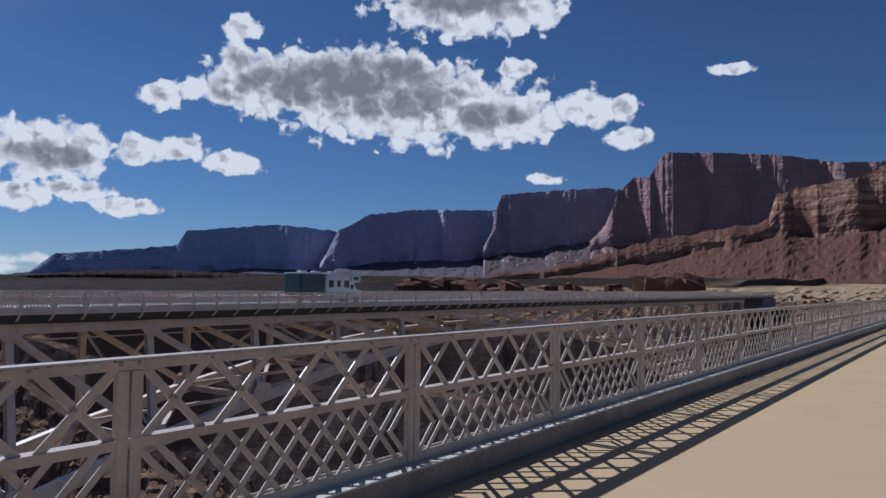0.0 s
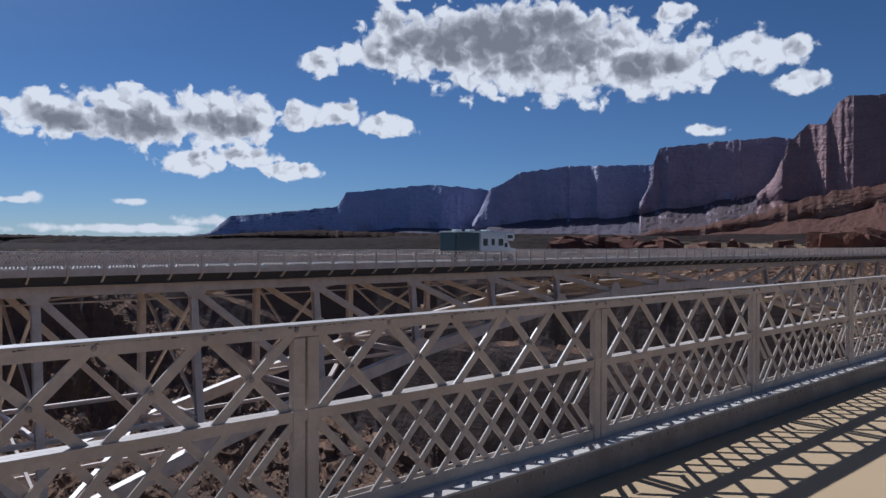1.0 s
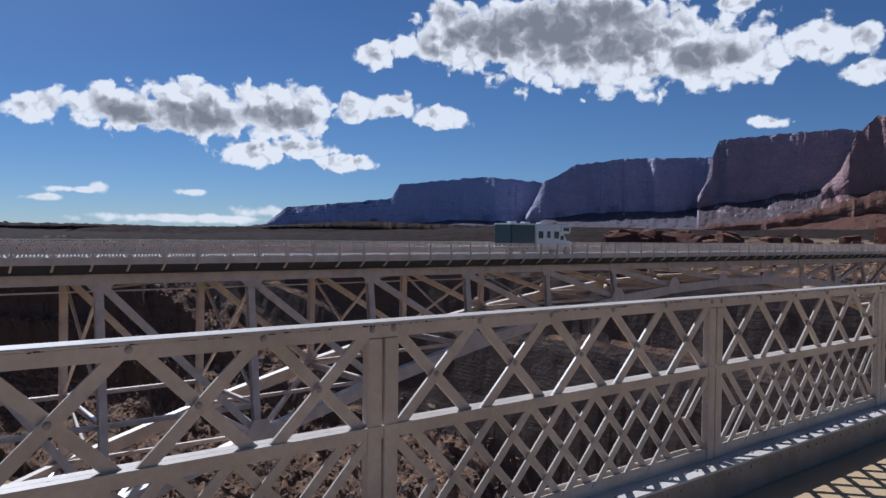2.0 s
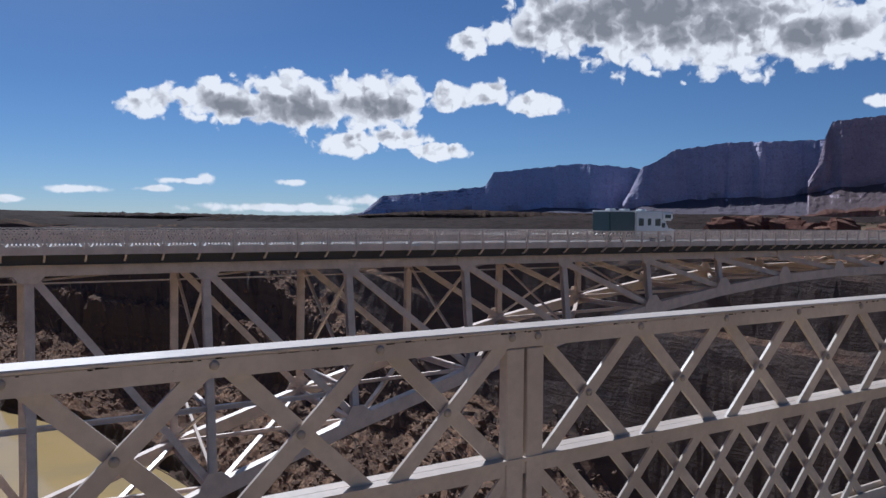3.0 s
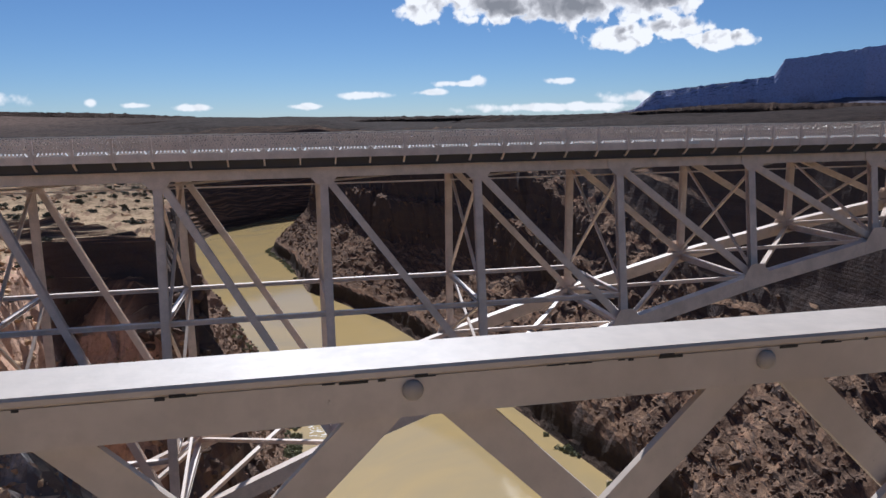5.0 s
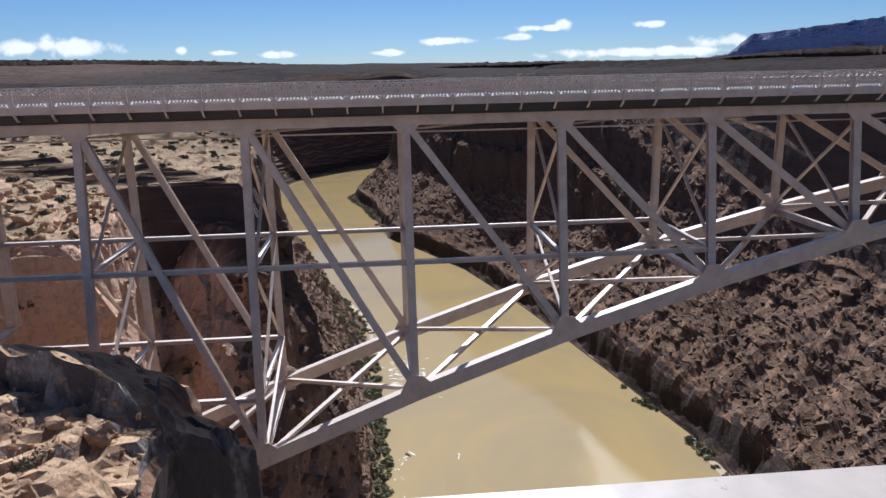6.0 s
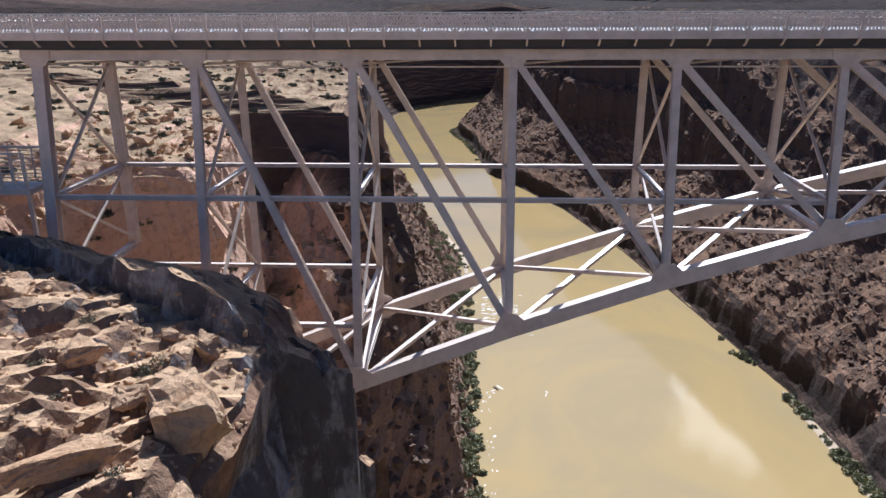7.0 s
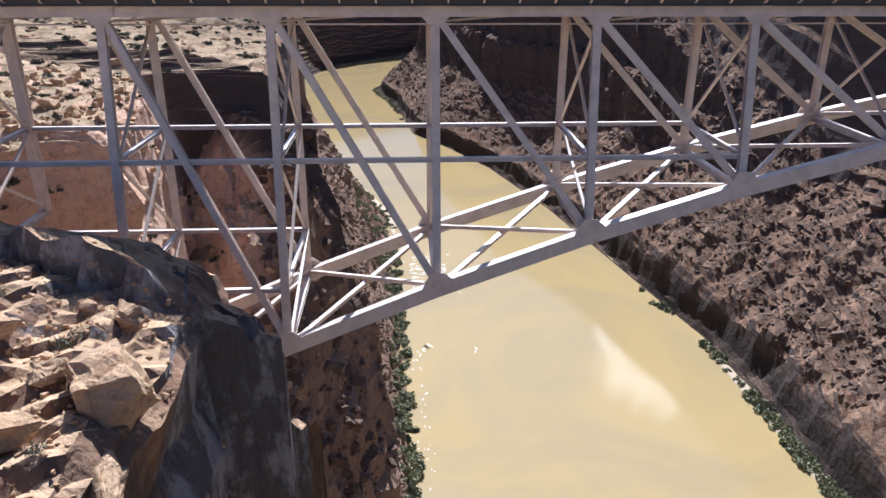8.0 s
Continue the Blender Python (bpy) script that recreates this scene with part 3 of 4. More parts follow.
def mesa(name, skyline, foot, dist, mat, label, jag=1.0, lean=0.02, depth=0.05):
    """A line of cliffs: skyline gives (azimuth, top elevation), foot (azimuth, elevation where the talus meets the wall)."""
    az = np.arange(skyline[0][0], skyline[-1][0], -0.09)
    tops = np.interp(-az, [-a for a, _ in skyline], [e for _, e in skyline])
    feet = np.interp(-az, [-a for a, _ in foot], [e for _, e in foot])
    talus = list(np.linspace(0, 1, 34))
    wall = list(np.linspace(0.04, 1, 26))
    verts = []
    for a, top, ft in zip(az, tops, feet):
        top += fbm(Vector((a * 0.9 * jag, 2, dist)), 4) * (0.25 if dist < 2000 else 0.05)
        ft = min(ft, top * 0.8)
        bend = a + 0.8 * fbm(Vector((a * 0.35 * jag, dist, 7)), 3)
        # buttresses and alcoves, broad and narrow
        cut = (ridged(Vector((bend * 0.13 * jag, dist * 0.01, 0.5)), 4) - 0.55) * depth
        ft += 0.2 * ft * fbm(Vector((bend * 0.22 * jag, 3.3, dist)), 2)
        for f in talus:
            crest = fbm(Vector((bend * 0.5 * jag, f * 4.0, 4)), 5)
            rough = fbm(Vector((a * 1.2 * jag, f * 9, 3)), 4)
            el = ft * f ** 1.35 * (1 + 0.25 * crest * (1 - f)) - 0.35 + rough * 0.02 * ft
            el = 0.78 * el + 0.22 * ledges(el + 0.16 * ft * fbm(Vector((a * 0.9, f * 2, dist)), 4), ft * 0.15, 2.2)
            r = dist * (1 - 0.21 * (1 - f) - cut * f + 0.012 * crest * f)
            verts.append((a, r, r * math.tan(radians(el))))
        for f in wall:
            joint = math.floor(2.2 * fbm(Vector((bend * 0.8 * jag, f * 0.5, 2)), 4) * 3) / 3 * 0.0011
            rough = fbm(Vector((a * 2.2 * jag, f * 9, 8)), 5) * 0.0010
            r = dist * (1 - cut * (1 - 0.12 * f) - joint - rough + lean * f * f)
            tooth = fbm(Vector((a * 2.1 * jag, 6, 1)), 4) * 0.08 if f == 1 else 0
            verts.append((a, r, r * math.tan(radians(ft + (top - ft) * f + tooth))))
        r = dist * 1.12
        verts.append((a, r, r * math.tan(radians(top * 0.9))))
    k = len(talus) + len(wall) + 1
    pts = [(-r * math.sin(radians(a)), r * math.cos(radians(a)), z) for a, r, z in verts]
    faces = [(i * k + j, (i + 1) * k + j, (i + 1) * k + j + 1, i * k + j + 1) for i in range(len(az) - 1) for j in range(k - 1)]
    me = bpy.data.meshes.new(name)
    me.from_pydata(pts, [], faces)
    return tagged(share(name, me, mat), label, "mesa", kind="structure")


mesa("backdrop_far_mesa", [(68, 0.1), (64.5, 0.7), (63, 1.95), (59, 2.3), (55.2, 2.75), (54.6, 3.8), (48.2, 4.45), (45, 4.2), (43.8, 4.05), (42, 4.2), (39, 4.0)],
     [(68, 0.05), (63, 0.9), (56, 1.2), (44, 1.7), (39, 1.9)], 4700, MESA_FAR, "distant mesa wall with a sloping foot, blue-grey with painted haze", 0.8, 0.012)
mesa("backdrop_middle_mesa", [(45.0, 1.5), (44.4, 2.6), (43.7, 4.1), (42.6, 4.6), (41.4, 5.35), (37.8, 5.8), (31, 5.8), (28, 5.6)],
     [(45.0, 1.2), (42, 2.0), (36, 2.4), (28, 3.0)], 4150, MESA_MID, "distant mesa wall cut by gullies, purple-grey with painted haze", 1.0, 0.012, 0.06)
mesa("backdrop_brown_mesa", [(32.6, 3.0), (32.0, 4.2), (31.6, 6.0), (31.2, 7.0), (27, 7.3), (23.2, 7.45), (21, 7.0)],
     [(32.6, 2.5), (31, 2.9), (23, 3.6), (21, 3.6)], 3500, MESA_NEAR, "brown mesa wall over talus slopes, dusky purple with painted haze", 1.0, 0.010)
mesa("backdrop_red_mesa", [(24.6, 3.5), (23.5, 4.7), (22.6, 7.0), (21.4, 8.2), (20.3, 8.1), (19.6, 9.5), (19, 9.9), (15, 9.7), (11.8, 9.4), (7.6, 8.6), (0, 8.3), (-14, 8)],
     [(24.6, 3.1), (23, 3.5), (12, 4.4), (-14, 4)], 3000, MESA, "dark red sandstone cliffs over talus slopes", 1.0, 0.012, 0.07)
mesa("backdrop_red_hill", [(33, 0.8), (28, 1.4), (24, 2.4), (20, 3.6), (17, 4.1), (13.5, 4.6), (12.2, 5.0), (11.7, 6.7), (9.8, 7.1), (7, 7.6), (5.4, 8.2), (0, 9.3), (-20, 10)],
     [(33, 0.5), (24, 1.7), (13.5, 3.6), (12.2, 3.9), (11, 4.4), (-20, 6)], 1500, HILL, "sunlit red rock hill with broken ledges", 0.8)
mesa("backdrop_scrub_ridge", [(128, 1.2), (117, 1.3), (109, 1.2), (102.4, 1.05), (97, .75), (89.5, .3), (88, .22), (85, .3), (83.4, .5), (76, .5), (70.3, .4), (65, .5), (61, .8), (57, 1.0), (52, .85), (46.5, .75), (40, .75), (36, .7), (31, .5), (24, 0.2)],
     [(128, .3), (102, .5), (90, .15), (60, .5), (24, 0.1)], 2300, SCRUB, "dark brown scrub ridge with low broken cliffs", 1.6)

# ---- the footbridge that the camera stands on ----
RX, BAY, Y0 = -3.10, 2.115, 1.534      # rail line, post spacing, one post
DECK_Z = 0.315
FIRST, LAST = -5, 100
DECK_END = Y0 + BAY * LAST


def flat_bar(dy, z0, z1, width, thick):
    """A flat lattice bar that leans by dy from z0 to z1, in the plane x = 0."""
    bm = bmesh.new()
    a = math.atan2(dy, z1 - z0)
    hw = width / 2 / math.cos(a)
    vs = []
    for x in (-thick / 2, thick / 2):
        vs += [bm.verts.new((x, -dy / 2 - hw, z0)), bm.verts.new((x, -dy / 2 + hw, z0)), bm.verts.new((x, dy / 2 + hw, z1)), bm.verts.new((x, dy / 2 - hw, z1))]
    for f in ((0, 3, 2, 1), (4, 5, 6, 7), (0, 1, 5, 4), (1, 2, 6, 5), (2, 3, 7, 6), (3, 0, 4, 7)):
        bm.faces.new([vs[i] for i in f])
    me = bpy.data.meshes.new("bar")
    bm.to_mesh(me)
    bm.free()
    return me


def join_meshes(items):
    """One mesh from (mesh, matrix) pairs."""
    verts, faces = [], []
    for me, m in items:
        o = len(verts)
        verts += [tuple(m @ v.co) for v in me.vertices]
        faces += [tuple(o + i for i in f.vertices) for f in me.polygons]
    out = bpy.data.meshes.new("lattice_panel")
    out.from_pydata(verts, [], faces)
    return out


def lattice_items(bay, z_top, z_mid, z_low, w_up, w_low, gap, thick=0.010):
    """Bars of one bay, from y = 0 to y = bay: (mesh, place)."""
    edge = bay * 0.018
    p = (bay - 2 * edge) / 5
    up = {s: flat_bar(s * (p - w_up * 0.6), z_mid, z_top, w_up, thick) for s in (1, -1)}
    lo = {s: flat_bar(s * p * 0.98, z_low, z_mid, w_low, 0.008) for s in (1, -1)}
    items = []
    for i in range(5):
        for s in (1, -1):
            items.append((up[s], Matrix.Translation((s * gap, edge + p * (i + 0.5), 0))))
    for i in range(10):
        for s in (1, -1):
            y = edge + p / 2 * (i + 0.5)
            if edge + p * 0.45 < y < bay - edge - p * 0.45:
                items.append((lo[s], Matrix.Translation((s * gap, y, 0))))
    half = {s: flat_bar(s * p * 0.49, (z_low + z_mid) / 2, z_mid, w_low, 0.008) for s in (1, -1)}
    half_low = {s: flat_bar(s * p * 0.49, z_low, (z_low + z_mid) / 2, w_low, 0.008) for s in (1, -1)}
    q = p / 4
    items += [(half[-1], Matrix.Translation((-gap, edge + q, 0))), (half_low[1], Matrix.Translation((gap, edge + q, 0))),
              (half[1], Matrix.Translation((gap, bay - edge - q, 0))), (half_low[-1], Matrix.Translation((-gap, bay - edge - q, 0)))]
    return items


def dome(radius, height):
    bm = bmesh.new()
    bmesh.ops.create_uvsphere(bm, u_segments=10, v_segments=6, radius=radius, matrix=Matrix.Diagonal((height / radius, 1, 1, 1)))
    for f in bm.faces:
        f.smooth = True
    me = bpy.data.meshes.new("bolt")
    bm.to_mesh(me)
    bm.free()
    return me


def old_railing():
    rail = thing("railing", "silver-grey painted riveted steel lattice railing along the footbridge", "railing")
    ya, yb = Y0 + BAY * FIRST, DECK_END
    ZT = 1.347
    # top rail: two angles under a cover plate
    bm = bmesh.new()
    box(bm, RX - 0.054, RX + 0.040, ya, yb, ZT - 0.011, ZT)
    bmesh.ops.bevel(bm, geom=list(bm.edges), offset=0.003, segments=1, affect="EDGES")
    part("top_plate", bm, STEEL_OLD, rail, "grey top plate with chipped edges")
    for name, x in (("front_angle", RX + 0.026), ("back_angle", RX - 0.054)):
        bm = bmesh.new()
        box(bm, x, x + 0.012, ya, yb, ZT - 0.054, ZT - 0.0115)
        part(name, bm, STEEL_OLD, rail)
    # flaked paint along the joint under the plate
    flakes = bmesh.new()
    y = -2.5
    while y < 8:
        ln, ht = random.uniform(0.005, 0.03), random.uniform(0.001, 0.0032)
        box(flakes, RX + 0.0381, RX + 0.0388, y, y + ln, ZT - 0.0112 - ht, ZT - 0.0112)
        if random.random() < 0.5:
            box(flakes, RX + 0.0401, RX + 0.0408, y, y + ln * 0.6, ZT - 0.0108, ZT - 0.0085)
        y += ln + random.choice((0.004, 0.01, 0.03, 0.12))
    tagged(part("flaked_paint", flakes, RUST, rail, "dark bare metal where the paint has flaked"), kind="stuff")
    # middle rail
    for s in (-1, 1):
        outline = [(s * 0.020, -0.048), (s * 0.030, -0.048), (s * 0.030, -0.010), (s * 0.040, -0.010), (s * 0.040, 0), (0.001 * s, 0), (0.001 * s, -0.010), (s * 0.020, -0.010)]
        bm = bmesh.new()
        extrude(bm, outline, (RX, ya, 0.982), (RX, yb, 0.982))
        bmesh.ops.recalc_face_normals(bm, faces=bm.faces)
        part("middle_angle", bm, STEEL_OLD, rail)
    # bottom ledge and fascia
    bm = bmesh.new()
    box(bm, RX - 0.06, RX + 0.155, ya, yb, 0.478, 0.490)
    part("ledge", bm, STEEL_SHEEN, rail, "grey ledge plate under the lattice, lightened for the sun's sheen")
    bm = bmesh.new()
    box(bm, RX - 0.018, RX - 0.008, ya, yb, 0.4905, 0.565)
    box(bm, RX + 0.018, RX + 0.026, ya, yb, 0.4905, 0.555)
    part("bottom_rail", bm, STEEL_OLD, rail)
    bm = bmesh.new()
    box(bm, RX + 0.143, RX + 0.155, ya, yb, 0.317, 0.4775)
    part("fascia", bm, STEEL_SHADED, rail, "grey riveted fascia plate with its shade painted in")
    # posts: two angles back to back
    post_me = {}
    for s in (-1, 1):
        outline = [(s * 0.0055, -0.004), (s * 0.064, -0.004), (s * 0.064, 0.036), (s * 0.0055, 0.036)]
        bm = bmesh.new()
        extrude(bm, outline, (0, 0, 0.4905), (0, 0, 1.290), up=(1, 0, 0))
        bmesh.ops.recalc_face_normals(bm, faces=bm.faces)
        bmesh.ops.bevel(bm, geom=list(bm.edges), offset=0.003, segments=1, affect="EDGES")
        post_me[s] = bpy.data.meshes.new("post_angle")
        bm.to_mesh(post_me[s])
        bm.free()
    bolt_me = dome(0.0115, 0.008)
    small_me = dome(0.009, 0.006)
    bolt_me.materials.append(BOLT)
    small_me.materials.append(BOLT)
    items = lattice_items(BAY, 1.326, 0.950, 0.53, 0.041, 0.034, 0.0085)
    panel = None
    near = range(-1, 4)
    for k in range(FIRST, LAST):
        y = Y0 + BAY * k
        for s in (-1, 1):
            share("post_angle", post_me[s], STEEL_OLD, rail, at=Matrix.Translation((RX, y, 0)))
        if k in near:
            for me, m in items:
                share("lattice_bar", me, STEEL_OLD, rail, at=Matrix.Translation((RX + 0.017, y, 0)) @ m)
            for i in range(6):
                yy = y + 0.038 + 0.405 * i
                share("bolt", bolt_me, None, rail, at=Matrix.Translation((RX + 0.040, yy, 1.322)))
                if i < 5:
                    share("bolt", bolt_me, None, rail, at=Matrix.Translation((RX + 0.032, yy + 0.2025, 1.138)))
            for i in range(20):
                share("bolt", small_me, None, rail, at=Matrix.Translation((RX + 0.157, y + BAY / 20 * (i + 0.5), 0.45)))
                share("bolt", small_me, None, rail, at=Matrix.Translation((RX + 0.10, y + BAY / 20 * (i + 0.5), 0.4915)) @ pose(0, 0, 0, 0, 90, 0))
        else:
            if panel is None:
                panel = join_meshes(items)
            share("lattice_panel", panel, STEEL_OLD, rail, at=Matrix.Translation((RX + 0.017, y, 0)))


old_railing()


def old_deck():
    ya, yb = -60.0, DECK_END + 60
    bm = bmesh.new()
    box(bm, RX + 0.156, 2.9, ya, yb, 0.08, DECK_Z)
    tagged(part("pavement", bm, CONCRETE_M), "smooth sunlit tan concrete footbridge deck", "bridge deck", kind="structure")
    bm = bmesh.new()
    box(bm, RX - 0.02, RX + 0.142, ya, yb, 0.08, 0.4775)
    tagged(part("kerb", bm, SLAB), "grey concrete kerb beam under the railing", "kerb", kind="structure")
    bm = bmesh.new()
    for x in (-2.3, 2.1):
        extrude(bm, h_section(0.35, 0.9, 0.04), (x, -40, -0.38), (x, DECK_END, -0.38))
    tagged(part("girder", bm, STEEL_OLD), "grey steel girders under the footbridge deck", "girder", kind="structure")


old_deck()

# ---- the road bridge beside it ----
NX, FX = -50.95, -60.2               # chord lines of the two ribs at deck level
PANEL, N0 = 10.06, -17.52             # panel length, first node
NODES = 21
LEAN = 0.13                           # the ribs spread downwards
TOPZ = -1.40


def node_y(k):
    return N0 + PANEL * k


def low_z(k):
    return -3.6 - 0.213 * (k - 10.5) ** 2


def rib_x(side, z):
    return (NX + LEAN * (-1.8 - z)) if side == 0 else (FX - 0.02 * (-1.8 - z))


def rib(side, k, z):
    return Vector((rib_x(side, z), node_y(k), z))


def plate(name, pts, thick, mat, parent):
    """A flat plate in a plane of about constant x, from (x, y, z) corners."""
    bm = bmesh.new()
    a = [bm.verts.new((x - thick / 2, y, z)) for x, y, z in pts]
    b = [bm.verts.new((x + thick / 2, y, z)) for x, y, z in pts]
    n = len(pts)
    bm.faces.new(a)
    bm.faces.new(b[::-1])
    for i in range(n):
        bm.faces.new((a[i], b[i], b[(i + 1) % n], a[(i + 1) % n]))
    bmesh.ops.recalc_face_normals(bm, faces=bm.faces)
    return part(name, bm, mat, parent)


def road_bridge():
    br = thing("arch_bridge", "grey painted steel deck arch bridge across the canyon", "bridge")
    M = STEEL_NEW
    # the shade under the deck is put into this steel's dark colour
    DECK_SHADE = plain("under_deck_shade_steel", (0.11, 0.095, 0.085), 0.8, 0, 0.3, 1.0)
    out = (1, 0, 0)
    for side in (0, 1):
        sx = NX if side == 0 else FX
        for k in range(-1, NODES + 2):
            # upper chord
            if k <= NODES:
                member("upper_chord", h_section(0.62, 0.70, 0.05), (sx, node_y(k) + 0.012, TOPZ), (sx, node_y(k + 1) - 0.012, TOPZ), M, br, up=out)
            y = node_y(k)
            face = sx + (0.40 if side == 0 else -0.40)
            plate("gusset", [(face, y - 0.95, -1.06), (face, y + 0.95, -1.06), (face, y + 0.95, -1.60), (face, y + 0.42, -2.15), (face, y - 0.42, -2.15), (face, y - 0.95, -1.60)], 0.03, M, br)
            if k < 0 or k > NODES:
                zb = -17 if k < 0 else -20
                member("tower_post", h_section(0.75, 0.65, 0.05), (sx, y, -1.76), (rib_x(side, zb), y, zb), M, br, up=out)
                continue
            zl = low_z(k)
            top = Vector((sx, y, -1.76))
            if zl < -4.2:
                member("post", h_section(0.52, 0.46, 0.04), top, rib(side, k, zl + 0.3), M, br, up=out)
            # lower chord, box of plates
            if k < NODES:
                a, b = rib(side, k, zl), rib(side, k + 1, low_z(k + 1))
                member("lower_chord", rect(0.95, 0.72), a, b, M, br, up=out)
                # diagonals fall towards the middle of the span
                if k < 10:
                    p, q = Vector((sx, node_y(k) + 0.2, -1.8)), rib(side, k + 1, low_z(k + 1) + 0.35)
                elif k > 10:
                    p, q = Vector((sx, node_y(k + 1) - 0.2, -1.8)), rib(side, k, zl + 0.35)
                else:
                    p, q = Vector((sx, node_y(k), -1.8)), rib(side, k + 1, low_z(k + 1) + 0.2)
                member("diagonal", h_section(0.46, 0.40, 0.04), p, q, M, br, up=out)
            f = rib_x(side, zl) + (0.40 if side == 0 else -0.40)
            slope = (low_z(k + 1) - low_z(k - 1)) / (2 * PANEL)
            plate("gusset", [(f, y - 1.0, zl - 0.45 - slope), (f, y + 1.0, zl - 0.45 + slope), (f, y + 1.0, zl + 0.5 + slope), (f, y + 0.45, zl + 1.3), (f, y - 0.45, zl + 1.3), (f, y - 1.0, zl + 0.5 - slope)], 0.03, M, br)
        # level struts that tie the tall posts
        for z in (-10.42, -18.85):
            for k in range(-1, NODES + 1):
                ok = [low_z(max(0, min(NODES, j))) < z - 0.4 for j in (k, k + 1)]
                if all(ok):
                    member("strut", h_section(0.34, 0.30, 0.03), (rib_x(side, z), node_y(k), z), (rib_x(side, z), node_y(k + 1), z), M, br)
    # between the ribs
    for k in range(-1, NODES + 2):
        y = node_y(k)
        kk = max(0, min(NODES, k))
        zl = low_z(kk) if 0 <= k <= NODES else -17
        member("floor_beam", h_section(0.35, 1.0, 0.04), (NX + 0.3, y, -1.3), (FX - 0.3, y, -1.3), M, br)
        member("cross_strut", h_section(0.45, 0.45, 0.03), rib(0, k, zl) , rib(1, k, zl), M, br)
        if zl < -5:
            a, b = rib(0, k, -2.3), rib(1, k, -2.3)
            tiers = [z for z in (-10.42, -18.85) if z > zl + 2] + [zl + 0.5]
            for z in tiers:
                c, d = rib(0, k, z), rib(1, k, z)
                member("sway_brace", rect(0.20, 0.16), a, d, M, br)
                member("sway_brace", rect(0.20, 0.16), b + Vector((0, 0.18, 0)), c + Vector((0, 0.18, 0)), M, br)
                if z != tiers[-1]:
                    member("cross_strut", h_section(0.30, 0.30, 0.03), c, d, M, br)
                a, b = c, d
        if 0 <= k < NODES:
            z2 = low_z(k + 1)
            a, b, c, d = rib(0, k, zl), rib(1, k + 1, z2), rib(1, k, zl), rib(0, k + 1, z2)
            member("lateral_brace", rect(0.34, 0.26), a, b, M, br)
            member("lateral_brace", rect(0.34, 0.26), c + Vector((0, 0, 0.27)), d + Vector((0, 0, 0.27)), M, br)
        if k <= NODES:
            member("upper_lateral", rect(0.2, 0.14), (NX, y, -2.0), (FX, node_y(k + 1), -2.0), M, br)
            for x in (NX - 1.2, FX + 1.2):
                member("cable_tray", rect(0.12, 0.10), (x, y, -2.25), (x, node_y(k + 1), -2.25), M, br)
    # deck
    ya, yb = -75.0, 236.0
    EDGE, FAR = -49.45, -61.7
    bm = bmesh.new()
    box(bm, FAR, EDGE, ya, yb, -0.42, -0.12)
    part("deck_slab", bm, SLAB, br, "grey concrete road deck")
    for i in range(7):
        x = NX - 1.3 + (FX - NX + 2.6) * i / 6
        member("stringer", h_section(0.28, 0.46, 0.03), (x, ya, -0.66), (x, yb, -0.66), DECK_SHADE, br)
    # outer stringers added to close the gap below the slab with a dark band
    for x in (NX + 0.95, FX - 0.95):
        member("edge_stringer", h_section(0.26, 0.60, 0.03), (x, ya, -0.725), (x, yb, -0.725), DECK_SHADE, br)
    bay, z0, z1, zm = 2.15, 0.0, 0.985, 0.66
    items = lattice_items(bay, z1 - 0.04, zm, z0, 0.055, 0.075, 0.016, 0.03)
    panel = join_meshes(items)
    bm = bmesh.new()
    box(bm, -0.06, 0.06, -0.07, 0.07, -0.45, z1 - 0.02)
    extrude(bm, rect(0.10, 0.12), (0.0, 0, -0.44), (-0.45, 0, -0.80))
    extrude(bm, rect(0.10, 0.12), (-0.43, 0, -0.79), (-1.1, 0, -0.92))
    post_me = bpy.data.meshes.new("rail_post")
    bm.to_mesh(post_me)
    bm.free()
    count = int((yb - ya) / bay)
    for x, s in ((EDGE + 0.07, 1), (FAR - 0.07, -1)):
        bm = bmesh.new()
        box(bm, x - 0.07, x + 0.07, ya, yb, z1 - 0.06, z1)
        box(bm, x - 0.05, x + 0.05, ya, yb, zm - 0.03, zm + 0.03)
        part("hand_rail", bm, M, br)
        bm = bmesh.new()
        box(bm, x - 0.03, x + 0.03, ya, yb, -0.44, z0 + 0.03)
        part("fascia", bm, M, br)
        for i in range(count):
            y = -26.77 + bay * (i - int((-26.77 - ya) / bay))
            share("lattice_panel", panel, M, br, at=Matrix.Translation((x, y, 0)))
            share("rail_post", post_me, M, br, at=Matrix.Translation((x + s * 0.03, y, 0)) @ (pose(0, 0, 0) if s > 0 else pose(0, 0, 0, 0, 0, 180)))
    bm = bmesh.new()
    box(bm, EDGE + 0.18, EDGE + 0.22, 27.0, 27.8, -0.16, 0.02)
    part("plate", bm, plain("white_sign_paint", (0.75, 0.75, 0.72), 0.5), br, "small white plate on the railing")
    for y, h in ((-76, 16), (222, 14)):
        bm = bmesh.new()
        box(bm, FAR + 0.4, EDGE - 0.4, y, y + 16, -0.9 - h, -0.93)
        part("abutment", bm, SLAB, br, "grey concrete abutment on the canyon rim")


road_bridge()

# ---- loose rock and plants ----
from mathutils.bvhtree import BVHTree

GROUND = bpy.data.objects["ground"].data
TREE = BVHTree.FromPolygons([v.co for v in GROUND.vertices], [p.vertices for p in GROUND.polygons])
rng = np.random.default_rng(7)


def drop(x, y):
    hit = TREE.ray_cast(Vector((x, y, 400)), Vector((0, 0, -1)))
    return hit[0], hit[1]


